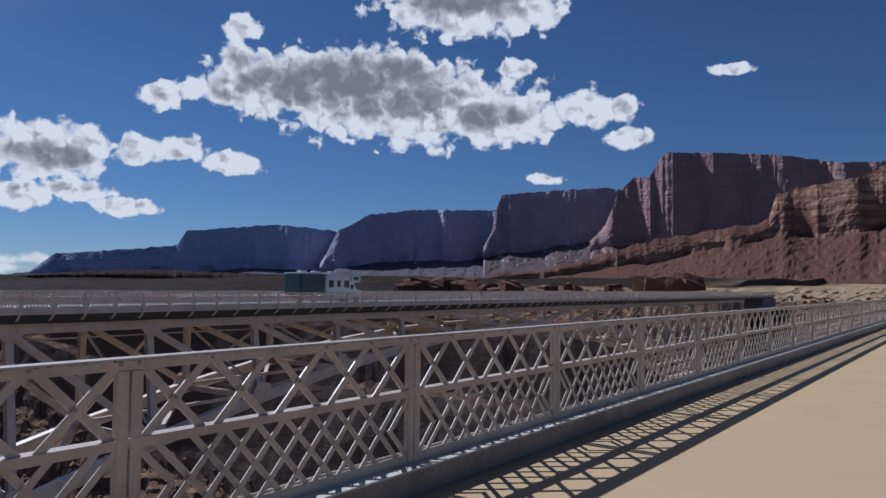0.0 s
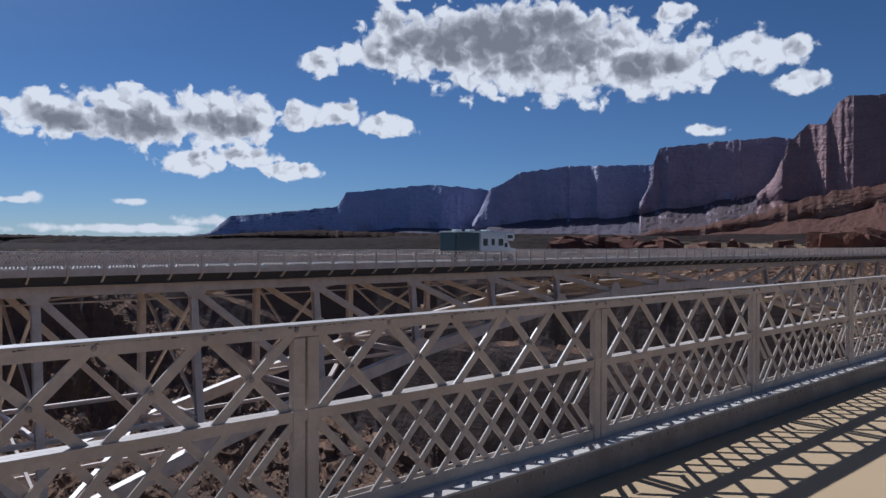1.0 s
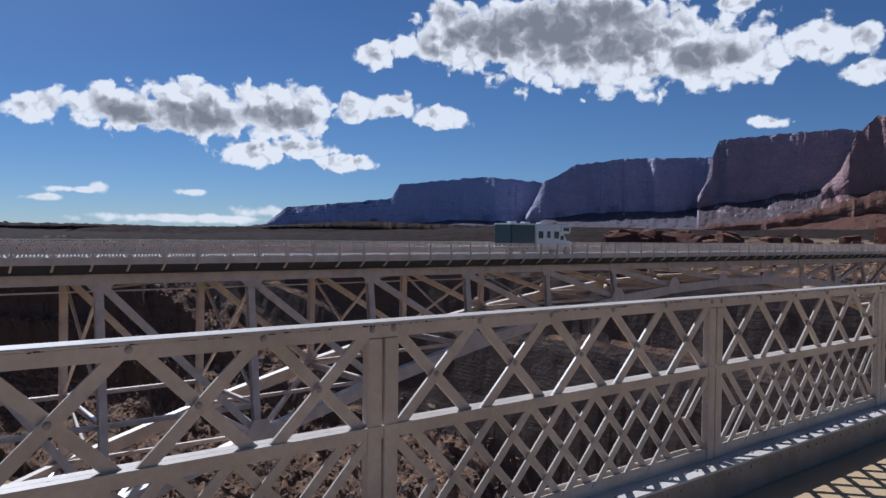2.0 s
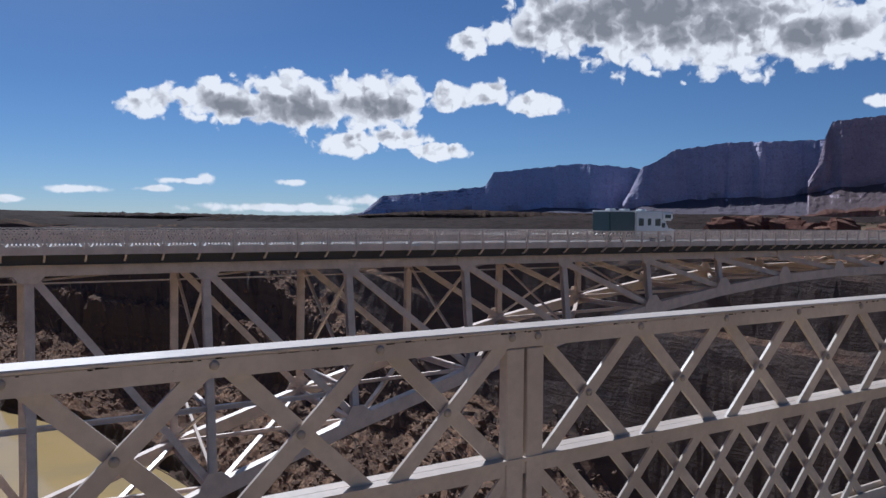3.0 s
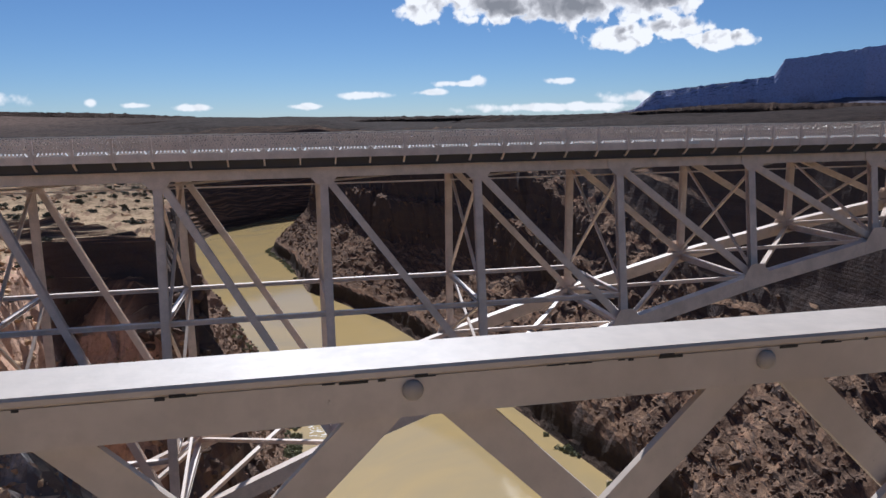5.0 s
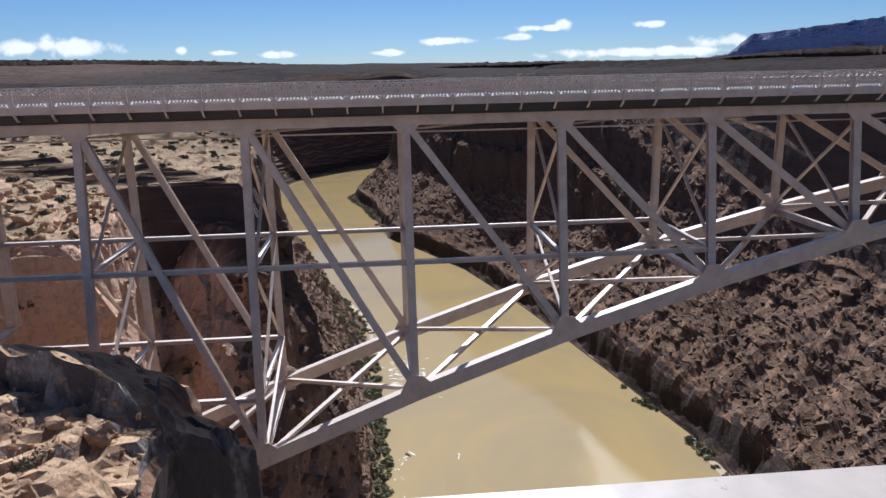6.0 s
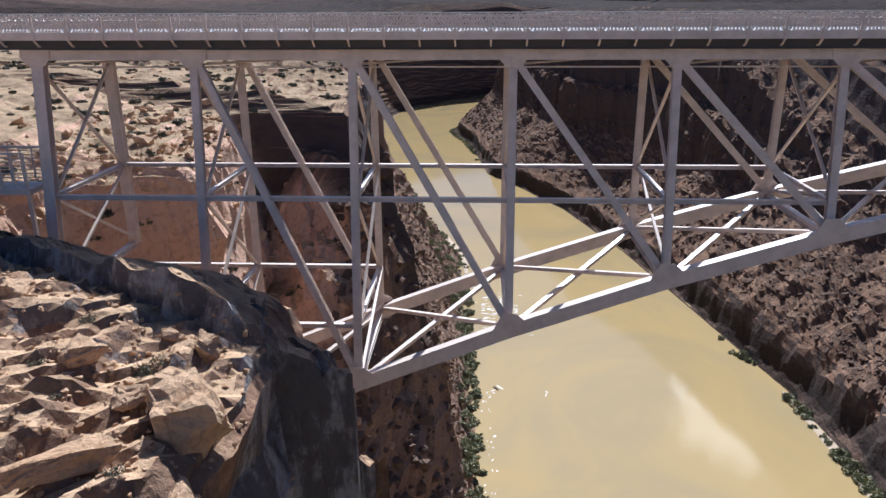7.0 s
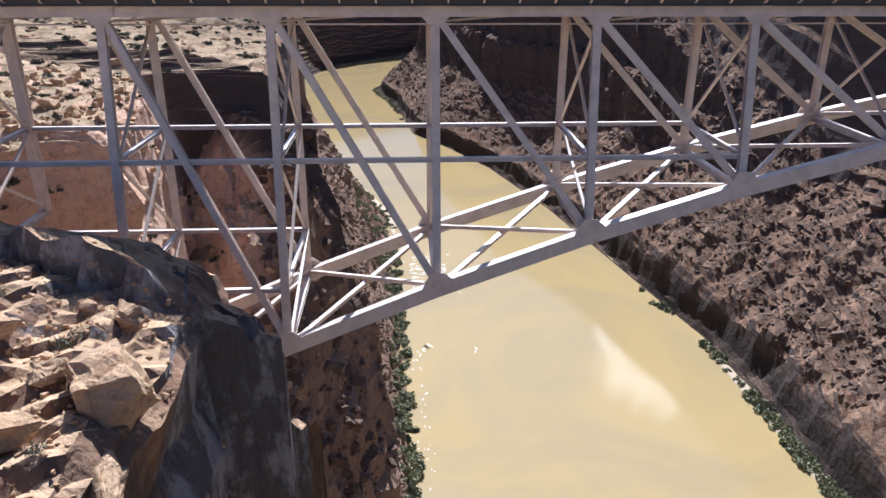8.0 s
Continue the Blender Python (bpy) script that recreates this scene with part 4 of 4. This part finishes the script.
def stone_shape(seed, n=15, flat=0.7, boxy=0.7):
    """Corners and faces of a broken, angular block about 1 m across."""
    r = np.random.default_rng(seed)
    bm = bmesh.new()
    for _ in range(n):
        v = r.uniform(-1, 1, 3)
        v /= max(np.abs(v)) ** boxy
        bm.verts.new((v[0] * 0.5, v[1] * 0.42, v[2] * 0.5 * flat))
    bmesh.ops.convex_hull(bm, input=bm.verts)
    for v in [v for v in bm.verts if not v.link_faces]:
        bm.verts.remove(v)
    bmesh.ops.triangulate(bm, faces=bm.faces)
    bm.verts.index_update()
    pts = np.array([v.co[:] for v in bm.verts])
    faces = np.array([[v.index for v in f.verts] for f in bm.faces])
    bm.free()
    return pts, faces


SHAPES = [stone_shape(s) for s in range(14)]


def rubble(name, spots, mat, label, sink=0.08):
    """One mesh of many stones; spots are (x, y, size)."""
    vs, fs, o = [], [], 0
    for x, y, size in spots:
        at, normal = drop(x, y)
        if at is None or at.z < RIVER_Z + 0.3:
            continue
        pts, faces = SHAPES[rng.integers(len(SHAPES))]
        turn = np.array(Euler((rng.uniform(-0.5, 0.5), rng.uniform(-0.5, 0.5), rng.uniform(0, 6.28))).to_matrix())
        p = (pts * size * rng.uniform(0.7, 1.3, 3)) @ turn.T + np.array(at) + np.array((0, 0, size * sink))
        vs.append(p)
        fs.append(faces + o)
        o += len(p)
    me = bpy.data.meshes.new(name)
    me.from_pydata(np.concatenate(vs).tolist(), [], np.concatenate(fs).tolist())
    return tagged(share(name, me, mat), label, "rocks", kind="stuff")


def size_of(lo, hi, power=2.6):
    return lo + (hi - lo) * rng.random() ** power


def talus_spots():
    out = []
    for _ in range(10000):
        x = -185 - 720 * rng.random() ** 1.6
        s = rng.uniform(3.6, 25)
        out.append((x, float(bank_right(x)) + s * float(rim_right(x)) / 30, size_of(0.4, 2.6, 4) * (1 + max(0, -x - 250) / 500)))
    return out


def left_spots():
    out = []
    for _ in range(10000):
        x = -48 - 470 * rng.random() ** 1.5
        s = rng.uniform(4, 19)
        out.append((x, float(bank_left(x)) - s * float(rim_left(x)) / 30, size_of(0.3, 2.6, 4)))
    return out


def shelf_spots(n, x0, x1, y0, y1, lo, hi):
    return [(rng.uniform(x0, x1), rng.uniform(y0, y1), size_of(lo, hi, 3.2)) for _ in range(n)]


rubble("talus_stones", talus_spots(), RUBBLE, "brown angular boulders strewn over the canyon talus", -0.12)
rubble("slope_stones", left_spots(), RUBBLE, "red-brown fallen stones below the canyon wall", -0.1)
rubble("rim_stones", shelf_spots(5200, -36.5, -12, -38, -8, 0.05, 0.36) + shelf_spots(1300, -106, -52, -45, -8, 0.25, 1.3) + shelf_spots(700, -190, -62, -130, -20, 0.3, 1.8), STONE, "pale tan broken limestone lying on the rim")


def single_stones(name, spots, mat, label, group, category, shapes=SHAPES, tilt=0.4):
    """Stones that can be told apart, each a thing of its own on one of the shared shapes."""
    meshes = []
    for pts, faces in shapes:
        me = bpy.data.meshes.new(name)
        me.from_pydata(pts.tolist(), [], faces.tolist())
        me.materials.append(mat)
        meshes.append(me)
    for x, y, size in spots:
        at, _ = drop(x, y)
        if at is None:
            continue
        ob = new(name, meshes[rng.integers(len(meshes))])
        turn = Euler((rng.uniform(-tilt, tilt), rng.uniform(-tilt, tilt), rng.uniform(0, 6.28)))
        grow = [size * v for v in rng.uniform(0.75, 1.3, 3)]
        ob.matrix_world = Matrix.LocRotScale(at + Vector((0, 0, size * 0.1)), turn, grow)
        tagged(ob, label, category, group)


outcrop = []
for a, e, n_, lo, hi in ((39.4, 30.2, 44, 8, 14), (21.2, 17.2, 9, 9, 15.0), (29, 22, 8, 4, 8)):
    for _ in range(n_):
        az_, d_ = radians(rng.uniform(e, a)), rng.uniform(330, 390)
        outcrop.append((-d_ * math.sin(az_), d_ * math.cos(az_), rng.uniform(lo, hi)))
single_stones("sandstone_outcrop", outcrop, OUTCROP, "dark red weathered sandstone outcrop on the plain", "outcrops on the plain", "rock outcrop", [stone_shape(80 + q, 26, 0.9, 0.98) for q in range(8)], 0.08)
single_stones("rim_boulder", shelf_spots(26, -34, -18, -36, -10.5, 0.35, 0.8), STONE, "pale tan broken limestone boulder on the rim", "boulders on the rim", "boulder")
single_stones("fallen_block", shelf_spots(60, -104, -54, -40, -12, 1.0, 2.6), STONE, "pale fallen limestone block below the bridge", "fallen blocks", "boulder")
single_stones("talus_boulder", [(x, float(bank_right(x)) + s * float(rim_right(x)) / 30, size_of(2.0, 4.6, 2)) for x, s in ((rng.uniform(-360, -190), rng.uniform(4, 22)) for _ in range(60))],
              RUBBLE, "large brown boulder on the canyon talus", "boulders on the talus", "boulder")
rubble("far_rim_stones", shelf_spots(900, -260, -5, 205, 330, 0.4, 2.8), OUTCROP, "dark red-brown stones along the far rim")


def boulder(size, at, turn, seed, label, mat=STONE, cuts=5):
    """A cleft block: a hull, subdivided and chipped."""
    pts, faces = stone_shape(seed, 16, 0.85, 0.95)
    bm = bmesh.new()
    vs = [bm.verts.new(p) for p in pts]
    for f in faces:
        bm.faces.new([vs[i] for i in f])
    bmesh.ops.subdivide_edges(bm, edges=bm.edges, cuts=cuts, use_grid_fill=True)
    for v in bm.verts:
        q = v.co * 3.0 + Vector((seed, 0, 0))
        v.co += v.normal * fbm(q, 5) * 0.06 + noise.noise_vector(q * 2.2) * 0.025 - v.normal * 0.06 * max(0.0, 0.12 - abs(noise.noise(q * 0.8))) / 0.12
    bm.transform(Matrix.Diagonal((*size, 1)))
    x, y = at
    hit, _ = drop(x, y)
    ob = part("boulder", bm, mat)
    ob.matrix_world = pose(x, y, hit.z + size[2] * 0.22, *turn)
    return tagged(ob, label, "boulder", "boulders on the rim")


boulder((3.3, 3.6, 3.6), (-27.3, -10.1), (6, -8, 25), 21, "large cracked tan limestone boulder perched on the rim edge")
boulder((3.2, 1.5, 1.6), (-22.9, -9.4), (0, 6, 8), 33, "pale slab-sided limestone block lying on the rim")
boulder((3.6, 1.3, 1.1), (-22.8, -12.7), (4, -6, -38), 45, "long pale limestone block lying on the rim")
boulder((1.8, 1.3, 1.3), (-33.0, -11.6), (8, 4, 40), 71, "dark-edged tan limestone block near the rim edge")
boulder((1.7, 2.0, 1.2), (-29.6, -15.5), (0, 5, 60), 57, "tan limestone block half sunk in rim rubble")
boulder((2.2, 1.6, 1.3), (-33.8, -20.5), (6, 0, 15), 61, "tan limestone block half sunk in rim rubble")
boulder((1.3, 1.5, 1.0), (-27.6, -12.6), (6, 0, 15), 63, "small pale limestone block beside the large boulder")


LEAF = plain("dusty_green_leaves", (0.33, 0.32, 0.18), 0.8, 0, 0.35, 0.3)
SAGE = plain("grey_green_sage", (0.13, 0.12, 0.075), 0.85, 0, 0.3, 3)
TWIG = plain("grey_brown_twigs", (0.12, 0.09, 0.065), 0.9)


def leaf_cloud(r, n, leaf, squash=0.75):
    """Leaves as small bent blades through a lumpy ball that rests on the ground."""
    verts, faces = [], []
    lumps = [(rng.normal(0, 0.45, 3) * (1, 1, 0.5), rng.uniform(0.35, 0.6)) for _ in range(6)]
    for _ in range(n):
        c, lr = lumps[rng.integers(6)]
        d = rng.normal(0, 1, 3)
        d /= np.linalg.norm(d)
        p = (c + d * lr * rng.uniform(0.5, 1.0)) * r * np.array((1, 1, squash))
        p[2] = abs(p[2]) + 0.12 * r
        a, b = rng.normal(0, 1, 3), rng.normal(0, 1, 3)
        a, b = a / np.linalg.norm(a) * leaf, b / np.linalg.norm(b) * leaf * 0.5
        o = len(verts)
        verts += [p - a, p + b + 0.1 * a, p + a, p - b]
        faces.append((o, o + 1, o + 2, o + 3))
    return np.array(verts), faces


def thicket(name, spots, label, mat, leaf=0.28):
    base = [leaf_cloud(1.0, 210, leaf) for _ in range(6)]
    vs, fs, o = [], [], 0
    for x, y, r in spots:
        at, _ = drop(x, y)
        if at is None:
            continue
        z = max(at.z, RIVER_Z)
        v, f = base[rng.integers(6)]
        a = rng.uniform(0, 6.28)
        m = np.array(((math.cos(a), -math.sin(a), 0), (math.sin(a), math.cos(a), 0), (0, 0, 1)))
        vs.append((v * r) @ m.T + (x, y, z - 0.1 * r))
        fs += [tuple(i + o for i in q) for q in f]
        o += len(v)
    me = bpy.data.meshes.new(name)
    me.from_pydata(np.concatenate(vs).tolist(), [], fs)
    return tagged(share(name, me, mat), label, "shrubs", kind="stuff")


def bank_shrubs():
    out = []
    for _ in range(430):
        x = rng.uniform(-500, -130)
        wide = 7 if x > -330 else 26 * math.exp(-((x + 410) / 60) ** 2) + 5
        out.append((x, float(bank_left(x)) + 1.0 - wide * rng.random(), rng.uniform(1.2, 2.6)))
    return out


def far_bank_shrubs():
    out = []
    for c, n in ((-172, 26), (-192, 30), (-205, 14), (-222, 24), (-250, 10), (-300, 8), (-160, 14), (-770, 30), (-860, 40)):
        for _ in range(n):
            x = rng.normal(c, 6 if c > -400 else 22)
            out.append((x, float(bank_right(x)) - 1.4 + 3.4 * rng.random() ** 1.5, rng.uniform(1.5, 3.0)))
    return out


thicket("riverside_thicket", bank_shrubs(), "dusty green tamarisk thicket along the river bank", LEAF)
thicket("bank_bushes", far_bank_shrubs(), "dusty green bushes at the foot of the canyon wall", LEAF)
thicket("rim_scrub", [(rng.uniform(-200, -60), rng.uniform(-130, -22), rng.uniform(0.3, 0.95)) for _ in range(900)]
        + [(rng.uniform(-260, 0), rng.uniform(205, 420), rng.uniform(0.4, 1.2)) for _ in range(420)], "low grey-green desert scrub on the rims", SAGE)


def bush(x, y, r):
    v, f = leaf_cloud(r, 420, r * 0.10)
    me = bpy.data.meshes.new("foliage")
    me.from_pydata(v.tolist(), [], f)
    hit, _ = drop(x, y)
    ob = thing("desert_bush", "round dry grey-green desert bush on the rim", "bush", "bushes on the rim", at=(x, y, hit.z - 0.05))
    share("foliage", me, SAGE, ob)
    bm = bmesh.new()
    for i in range(7):
        a = i * 0.9
        extrude(bm, rect(0.02, 0.02), (0, 0, -0.1), (math.cos(a) * r * 0.6, math.sin(a) * r * 0.6, r * 0.6))
    part("twigs", bm, TWIG, ob)


for x, y, r in ((-30.4, -13.4, 0.75), (-24.5, -16.4, 0.6), (-26.6, -15.0, 0.35), (-28.8, -17.0, 0.4), (-23.0, -11.2, 0.5), (-33, -17, 0.45)):
    bush(x, y, r)


# ---- at the water's edge ----
FOAM_AND_GLINT = plain("white_foam_and_glint", (0.80, 0.78, 0.72), 0.5)
BEACH = plain("pale_river_sand", (0.50, 0.38, 0.25), 0.9, 0, 0.2, 0.3)


def ripples(name, spots, label):
    """Thin streaks lying on the river: broken water and painted sun sparkle."""
    vs, fs = [], []
    for x, y, ln, wd, turn in spots:
        o = len(vs)
        for i in range(8):
            a = i * math.pi / 4
            p, q = math.cos(a) * ln * rng.uniform(0.7, 1.1), math.sin(a) * wd * rng.uniform(0.6, 1.2)
            vs.append((x + p * math.cos(turn) - q * math.sin(turn), y + p * math.sin(turn) + q * math.cos(turn), RIVER_Z + 0.02))
        fs.append(tuple(range(o, o + 8)))
    me = bpy.data.meshes.new(name)
    me.from_pydata(vs, [], fs)
    tagged(share(name, me, FOAM_AND_GLINT), label, "foam", kind="stuff")


# the cluster about x = -345 stands in for sun sparkle on the water
ripples("bank_foam_and_sparkle", [(rng.uniform(-262, -178), 5.5 + rng.normal(0, 1.8), rng.uniform(0.25, 1.0), rng.uniform(0.08, 0.22), rng.normal(0, 0.35)) for _ in range(38)]
        + [(rng.normal(-345, 14), rng.normal(12, 6), rng.uniform(0.5, 2.0), rng.uniform(0.15, 0.4), rng.normal(1.4, 0.4)) for _ in range(90)]
        + [(-265, 10.2, 2.2, 0.3, 0.6), (-262.5, 7.6, 1.6, 0.25, -0.9), (-262, 28, 1.4, 0.25, 0.5), (-259.5, 27.5, 1.2, 0.2, -0.3)], "white flecks of broken water near the bank and painted sun sparkle")


def river_snag():
    pts, faces = SHAPES[3]
    me = bpy.data.meshes.new("river_rock")
    me.from_pydata(pts.tolist(), [], faces.tolist())
    me.materials.append(RUBBLE)
    ob = new("river_rock", me)
    ob.matrix_world = Matrix.LocRotScale((-264, 8.7, RIVER_Z), Euler((0, 0, 0.7)), (3.2, 1.4, 1.6))
    tagged(ob, "dark rock breaking the surface of the river", "rock")


river_snag()


def beach(name, side, x0, x1, width, label):
    vs, fs = [], []
    xs = np.arange(x0, x1, 3.0)
    for i, x in enumerate(xs):
        w = width * math.sin(math.pi * (i + 0.5) / len(xs)) * (0.7 + 0.5 * noise.noise(Vector((x * 0.05, 2, 0)))) + 0.3
        edge = float(bank_left(x)) + 0.8 if side < 0 else float(bank_right(x)) - 0.8
        for k, z in ((1.0, -0.25), (0.55, 0.16), (0.0, 0.3), (-1.2, 0.5)):
            vs.append((x, edge - side * w * k, RIVER_Z + z))
    for i in range(len(xs) - 1):
        fs += [(i * 4 + j, i * 4 + j + 1, i * 4 + j + 5, i * 4 + j + 4) for j in range(3)]
    me = bpy.data.meshes.new(name)
    me.from_pydata(vs, [], fs)
    tagged(share(name, me, BEACH), label, "beach", kind="structure")


beach("ground_beach_left", -1, -500, -385, 3.4, "pale sand strip along the river bank")
beach("ground_beach_right", 1, -265, -130, 2.4, "pale sand strip at the foot of the canyon wall")

# ---- on and beside the road bridge ----
RV_WHITE = plain("white_coach_paint", (0.78, 0.78, 0.76), 0.35, 0, 0.06, 2)
RV_TEAL = plain("teal_coach_graphic", (0.055, 0.095, 0.105), 0.3, 0, 0.3, 0.8)
TYRE = plain("black_rubber", (0.02, 0.02, 0.02), 0.8)
DARK_GLASS = plain("dark_window_glass", (0.02, 0.025, 0.03), 0.08, 0, 0.05)
RED_LAMP = plain("red_lamp_glass", (0.4, 0.02, 0.02), 0.2)
SIGN_GREY = plain("bare_metal_sign_back", (0.36, 0.36, 0.36), 0.4, 0.6)


def rounded(bm, x0, x1, y0, y1, z0, z1, r):
    vs = box(bm, x0, x1, y0, y1, z0, z1)
    es = {e for v in vs for e in v.link_edges}
    bmesh.ops.bevel(bm, geom=list(es), offset=r, segments=2, affect="EDGES")


def motorhome(x, y, z):
    """Cab-over motorhome that points along +Y; x is its middle, y its tail."""
    rv = thing("motorhome", "white cab-over motorhome with a dark teal rear graphic", "motorhome", at=(x, y, z))
    w = 1.18
    bm = bmesh.new()
    rounded(bm, -w, w, 3.3, 6.9, 0.55, 2.95, 0.10)
    part("coach_body", bm, RV_WHITE, rv, "white coach body")
    bm = bmesh.new()
    rounded(bm, -w, w, 0.0, 3.29, 0.55, 2.92, 0.12)
    part("rear_body", bm, RV_TEAL, rv, "dark teal rear body")
    bm = bmesh.new()
    rounded(bm, -w - 0.01, w + 0.01, -0.01, 3.29, 2.84, 2.97, 0.03)
    part("roof_cap", bm, RV_WHITE, rv, "white roof edge over the rear body")
    bm = bmesh.new()
    rounded(bm, -w + 0.05, w - 0.05, 6.85, 8.5, 2.05, 2.90, 0.16)
    part("cab_over", bm, RV_WHITE, rv)
    bm = bmesh.new()
    outline = [(6.91, 0.5), (8.9, 0.5), (9.0, 0.95), (8.7, 1.25), (7.95, 1.35), (7.55, 2.0), (6.91, 2.04)]
    a = [bm.verts.new((-0.95, p, q)) for p, q in outline]
    b = [bm.verts.new((0.95, p, q)) for p, q in outline]
    bm.faces.new(a)
    bm.faces.new(b[::-1])
    for i in range(len(outline)):
        bm.faces.new((a[i], b[i], b[(i + 1) % 7], a[(i + 1) % 7]))
    bmesh.ops.recalc_face_normals(bm, faces=bm.faces)
    part("cab", bm, RV_WHITE, rv)

    def pane(name, y0, y1, z0, z1, side, xx):
        bm = bmesh.new()
        box(bm, min(side * xx, side * (xx + 0.012)), max(side * xx, side * (xx + 0.012)), y0, y1, z0, z1)
        part(name, bm, DARK_GLASS, rv)

    for s in (1, -1):
        pane("side_window", 3.7, 4.35, 1.55, 2.25, s, w + 0.001)
        pane("side_window", 5.9, 6.6, 1.55, 2.25, s, w + 0.001)
        pane("cab_over_window", 7.3, 8.1, 2.3, 2.65, s, w - 0.048)
        pane("cab_window", 7.0, 7.5, 1.4, 1.85, s, 0.951)
    bm = bmesh.new()
    box(bm, w + 0.001, w + 0.02, 4.75, 5.45, 0.7, 2.45)
    door = part("coach_door", bm, RV_WHITE, rv)
    bm = bmesh.new()
    box(bm, w + 0.021, w + 0.03, 4.87, 5.33, 1.6, 2.25)
    part("door_window", bm, DARK_GLASS, door)
    for yy in (1.2, 3.0, 5.2):
        bm = bmesh.new()
        rounded(bm, -0.35, 0.35, yy - 0.4, yy + 0.4, 2.93, 3.16, 0.06)
        part("roof_unit", bm, RV_WHITE, rv)
    for yy in (1.9, 7.9):
        for s in (1, -1):
            bm = bmesh.new()
            bmesh.ops.create_cone(bm, cap_ends=True, segments=24, radius1=0.38, radius2=0.38, depth=0.26, matrix=pose(s * 0.98, yy, 0.38, 0, 90, 0))
            wheel = part("wheel", bm, TYRE, rv)
            bm = bmesh.new()
            bmesh.ops.create_cone(bm, cap_ends=True, segments=18, radius1=0.2, radius2=0.17, depth=0.03, matrix=pose(s * 1.12, yy, 0.38, 0, 90, 0))
            part("rim", bm, SIGN_GREY, wheel)
    for s in (1, -1):
        bm = bmesh.new()
        box(bm, s * 0.95 - 0.1, s * 0.95 + 0.1, -0.02, 0.02, 0.8, 1.05)
        part("tail_lamp", bm, RED_LAMP, rv)


motorhome(-53.2, 49.3, -0.12)


def road_sign(x, y, h, face):
    hit, _ = drop(x, y)
    s = thing("road_sign", "small bare-metal road sign back on a post", "sign", "road signs", at=(x, y, hit.z))
    bm = bmesh.new()
    extrude(bm, rect(0.08, 0.08), (0, 0, -0.3), (0, 0, h))
    part("post", bm, SIGN_GREY, s)
    bm = bmesh.new()
    rounded(bm, -0.35, 0.35, -0.09, -0.05, h - face, h, 0.012)
    part("sign_plate", bm, SIGN_GREY, s)


road_sign(-66, 247, 3.2, 1.0)
road_sign(-47.5, 249, 3.0, 1.1)
road_sign(-70, 262, 2.6, 0.8)


def service_platform():
    """Steel inspection cage beside the tower at the bridge end."""
    p = thing("inspection_platform", "grey steel inspection platform with mesh sides at the bridge end", "platform", at=(-50.0, -37.6, -9.7))
    ln = 9.2
    bm = bmesh.new()
    box(bm, -1.2, 1.2, 0, ln, -0.35, 0)
    part("floor", bm, STEEL_NEW, p)
    for x in (-1.2, 1.2):
        for i in range(12):
            y = 0.05 + i * (ln - 0.1) / 11
            bm = bmesh.new()
            extrude(bm, rect(0.09, 0.09), (x, y, 0), (x, y, 2.4))
            part("upright", bm, STEEL_NEW, p)
        for k in range(9):
            bm = bmesh.new()
            z = 0.28 + k * 0.26
            extrude(bm, rect(0.045, 0.045) if k < 8 else rect(0.12, 0.14), (x, 0, z), (x, ln, z))
            part("rail", bm, STEEL_NEW, p)
    for y in (0.6, 4.4, 8.4):
        bm = bmesh.new()
        extrude(bm, rect(0.25, 0.25), (0, y, -8), (0, y, -0.36))
        part("leg", bm, STEEL_NEW, p)


service_platform()
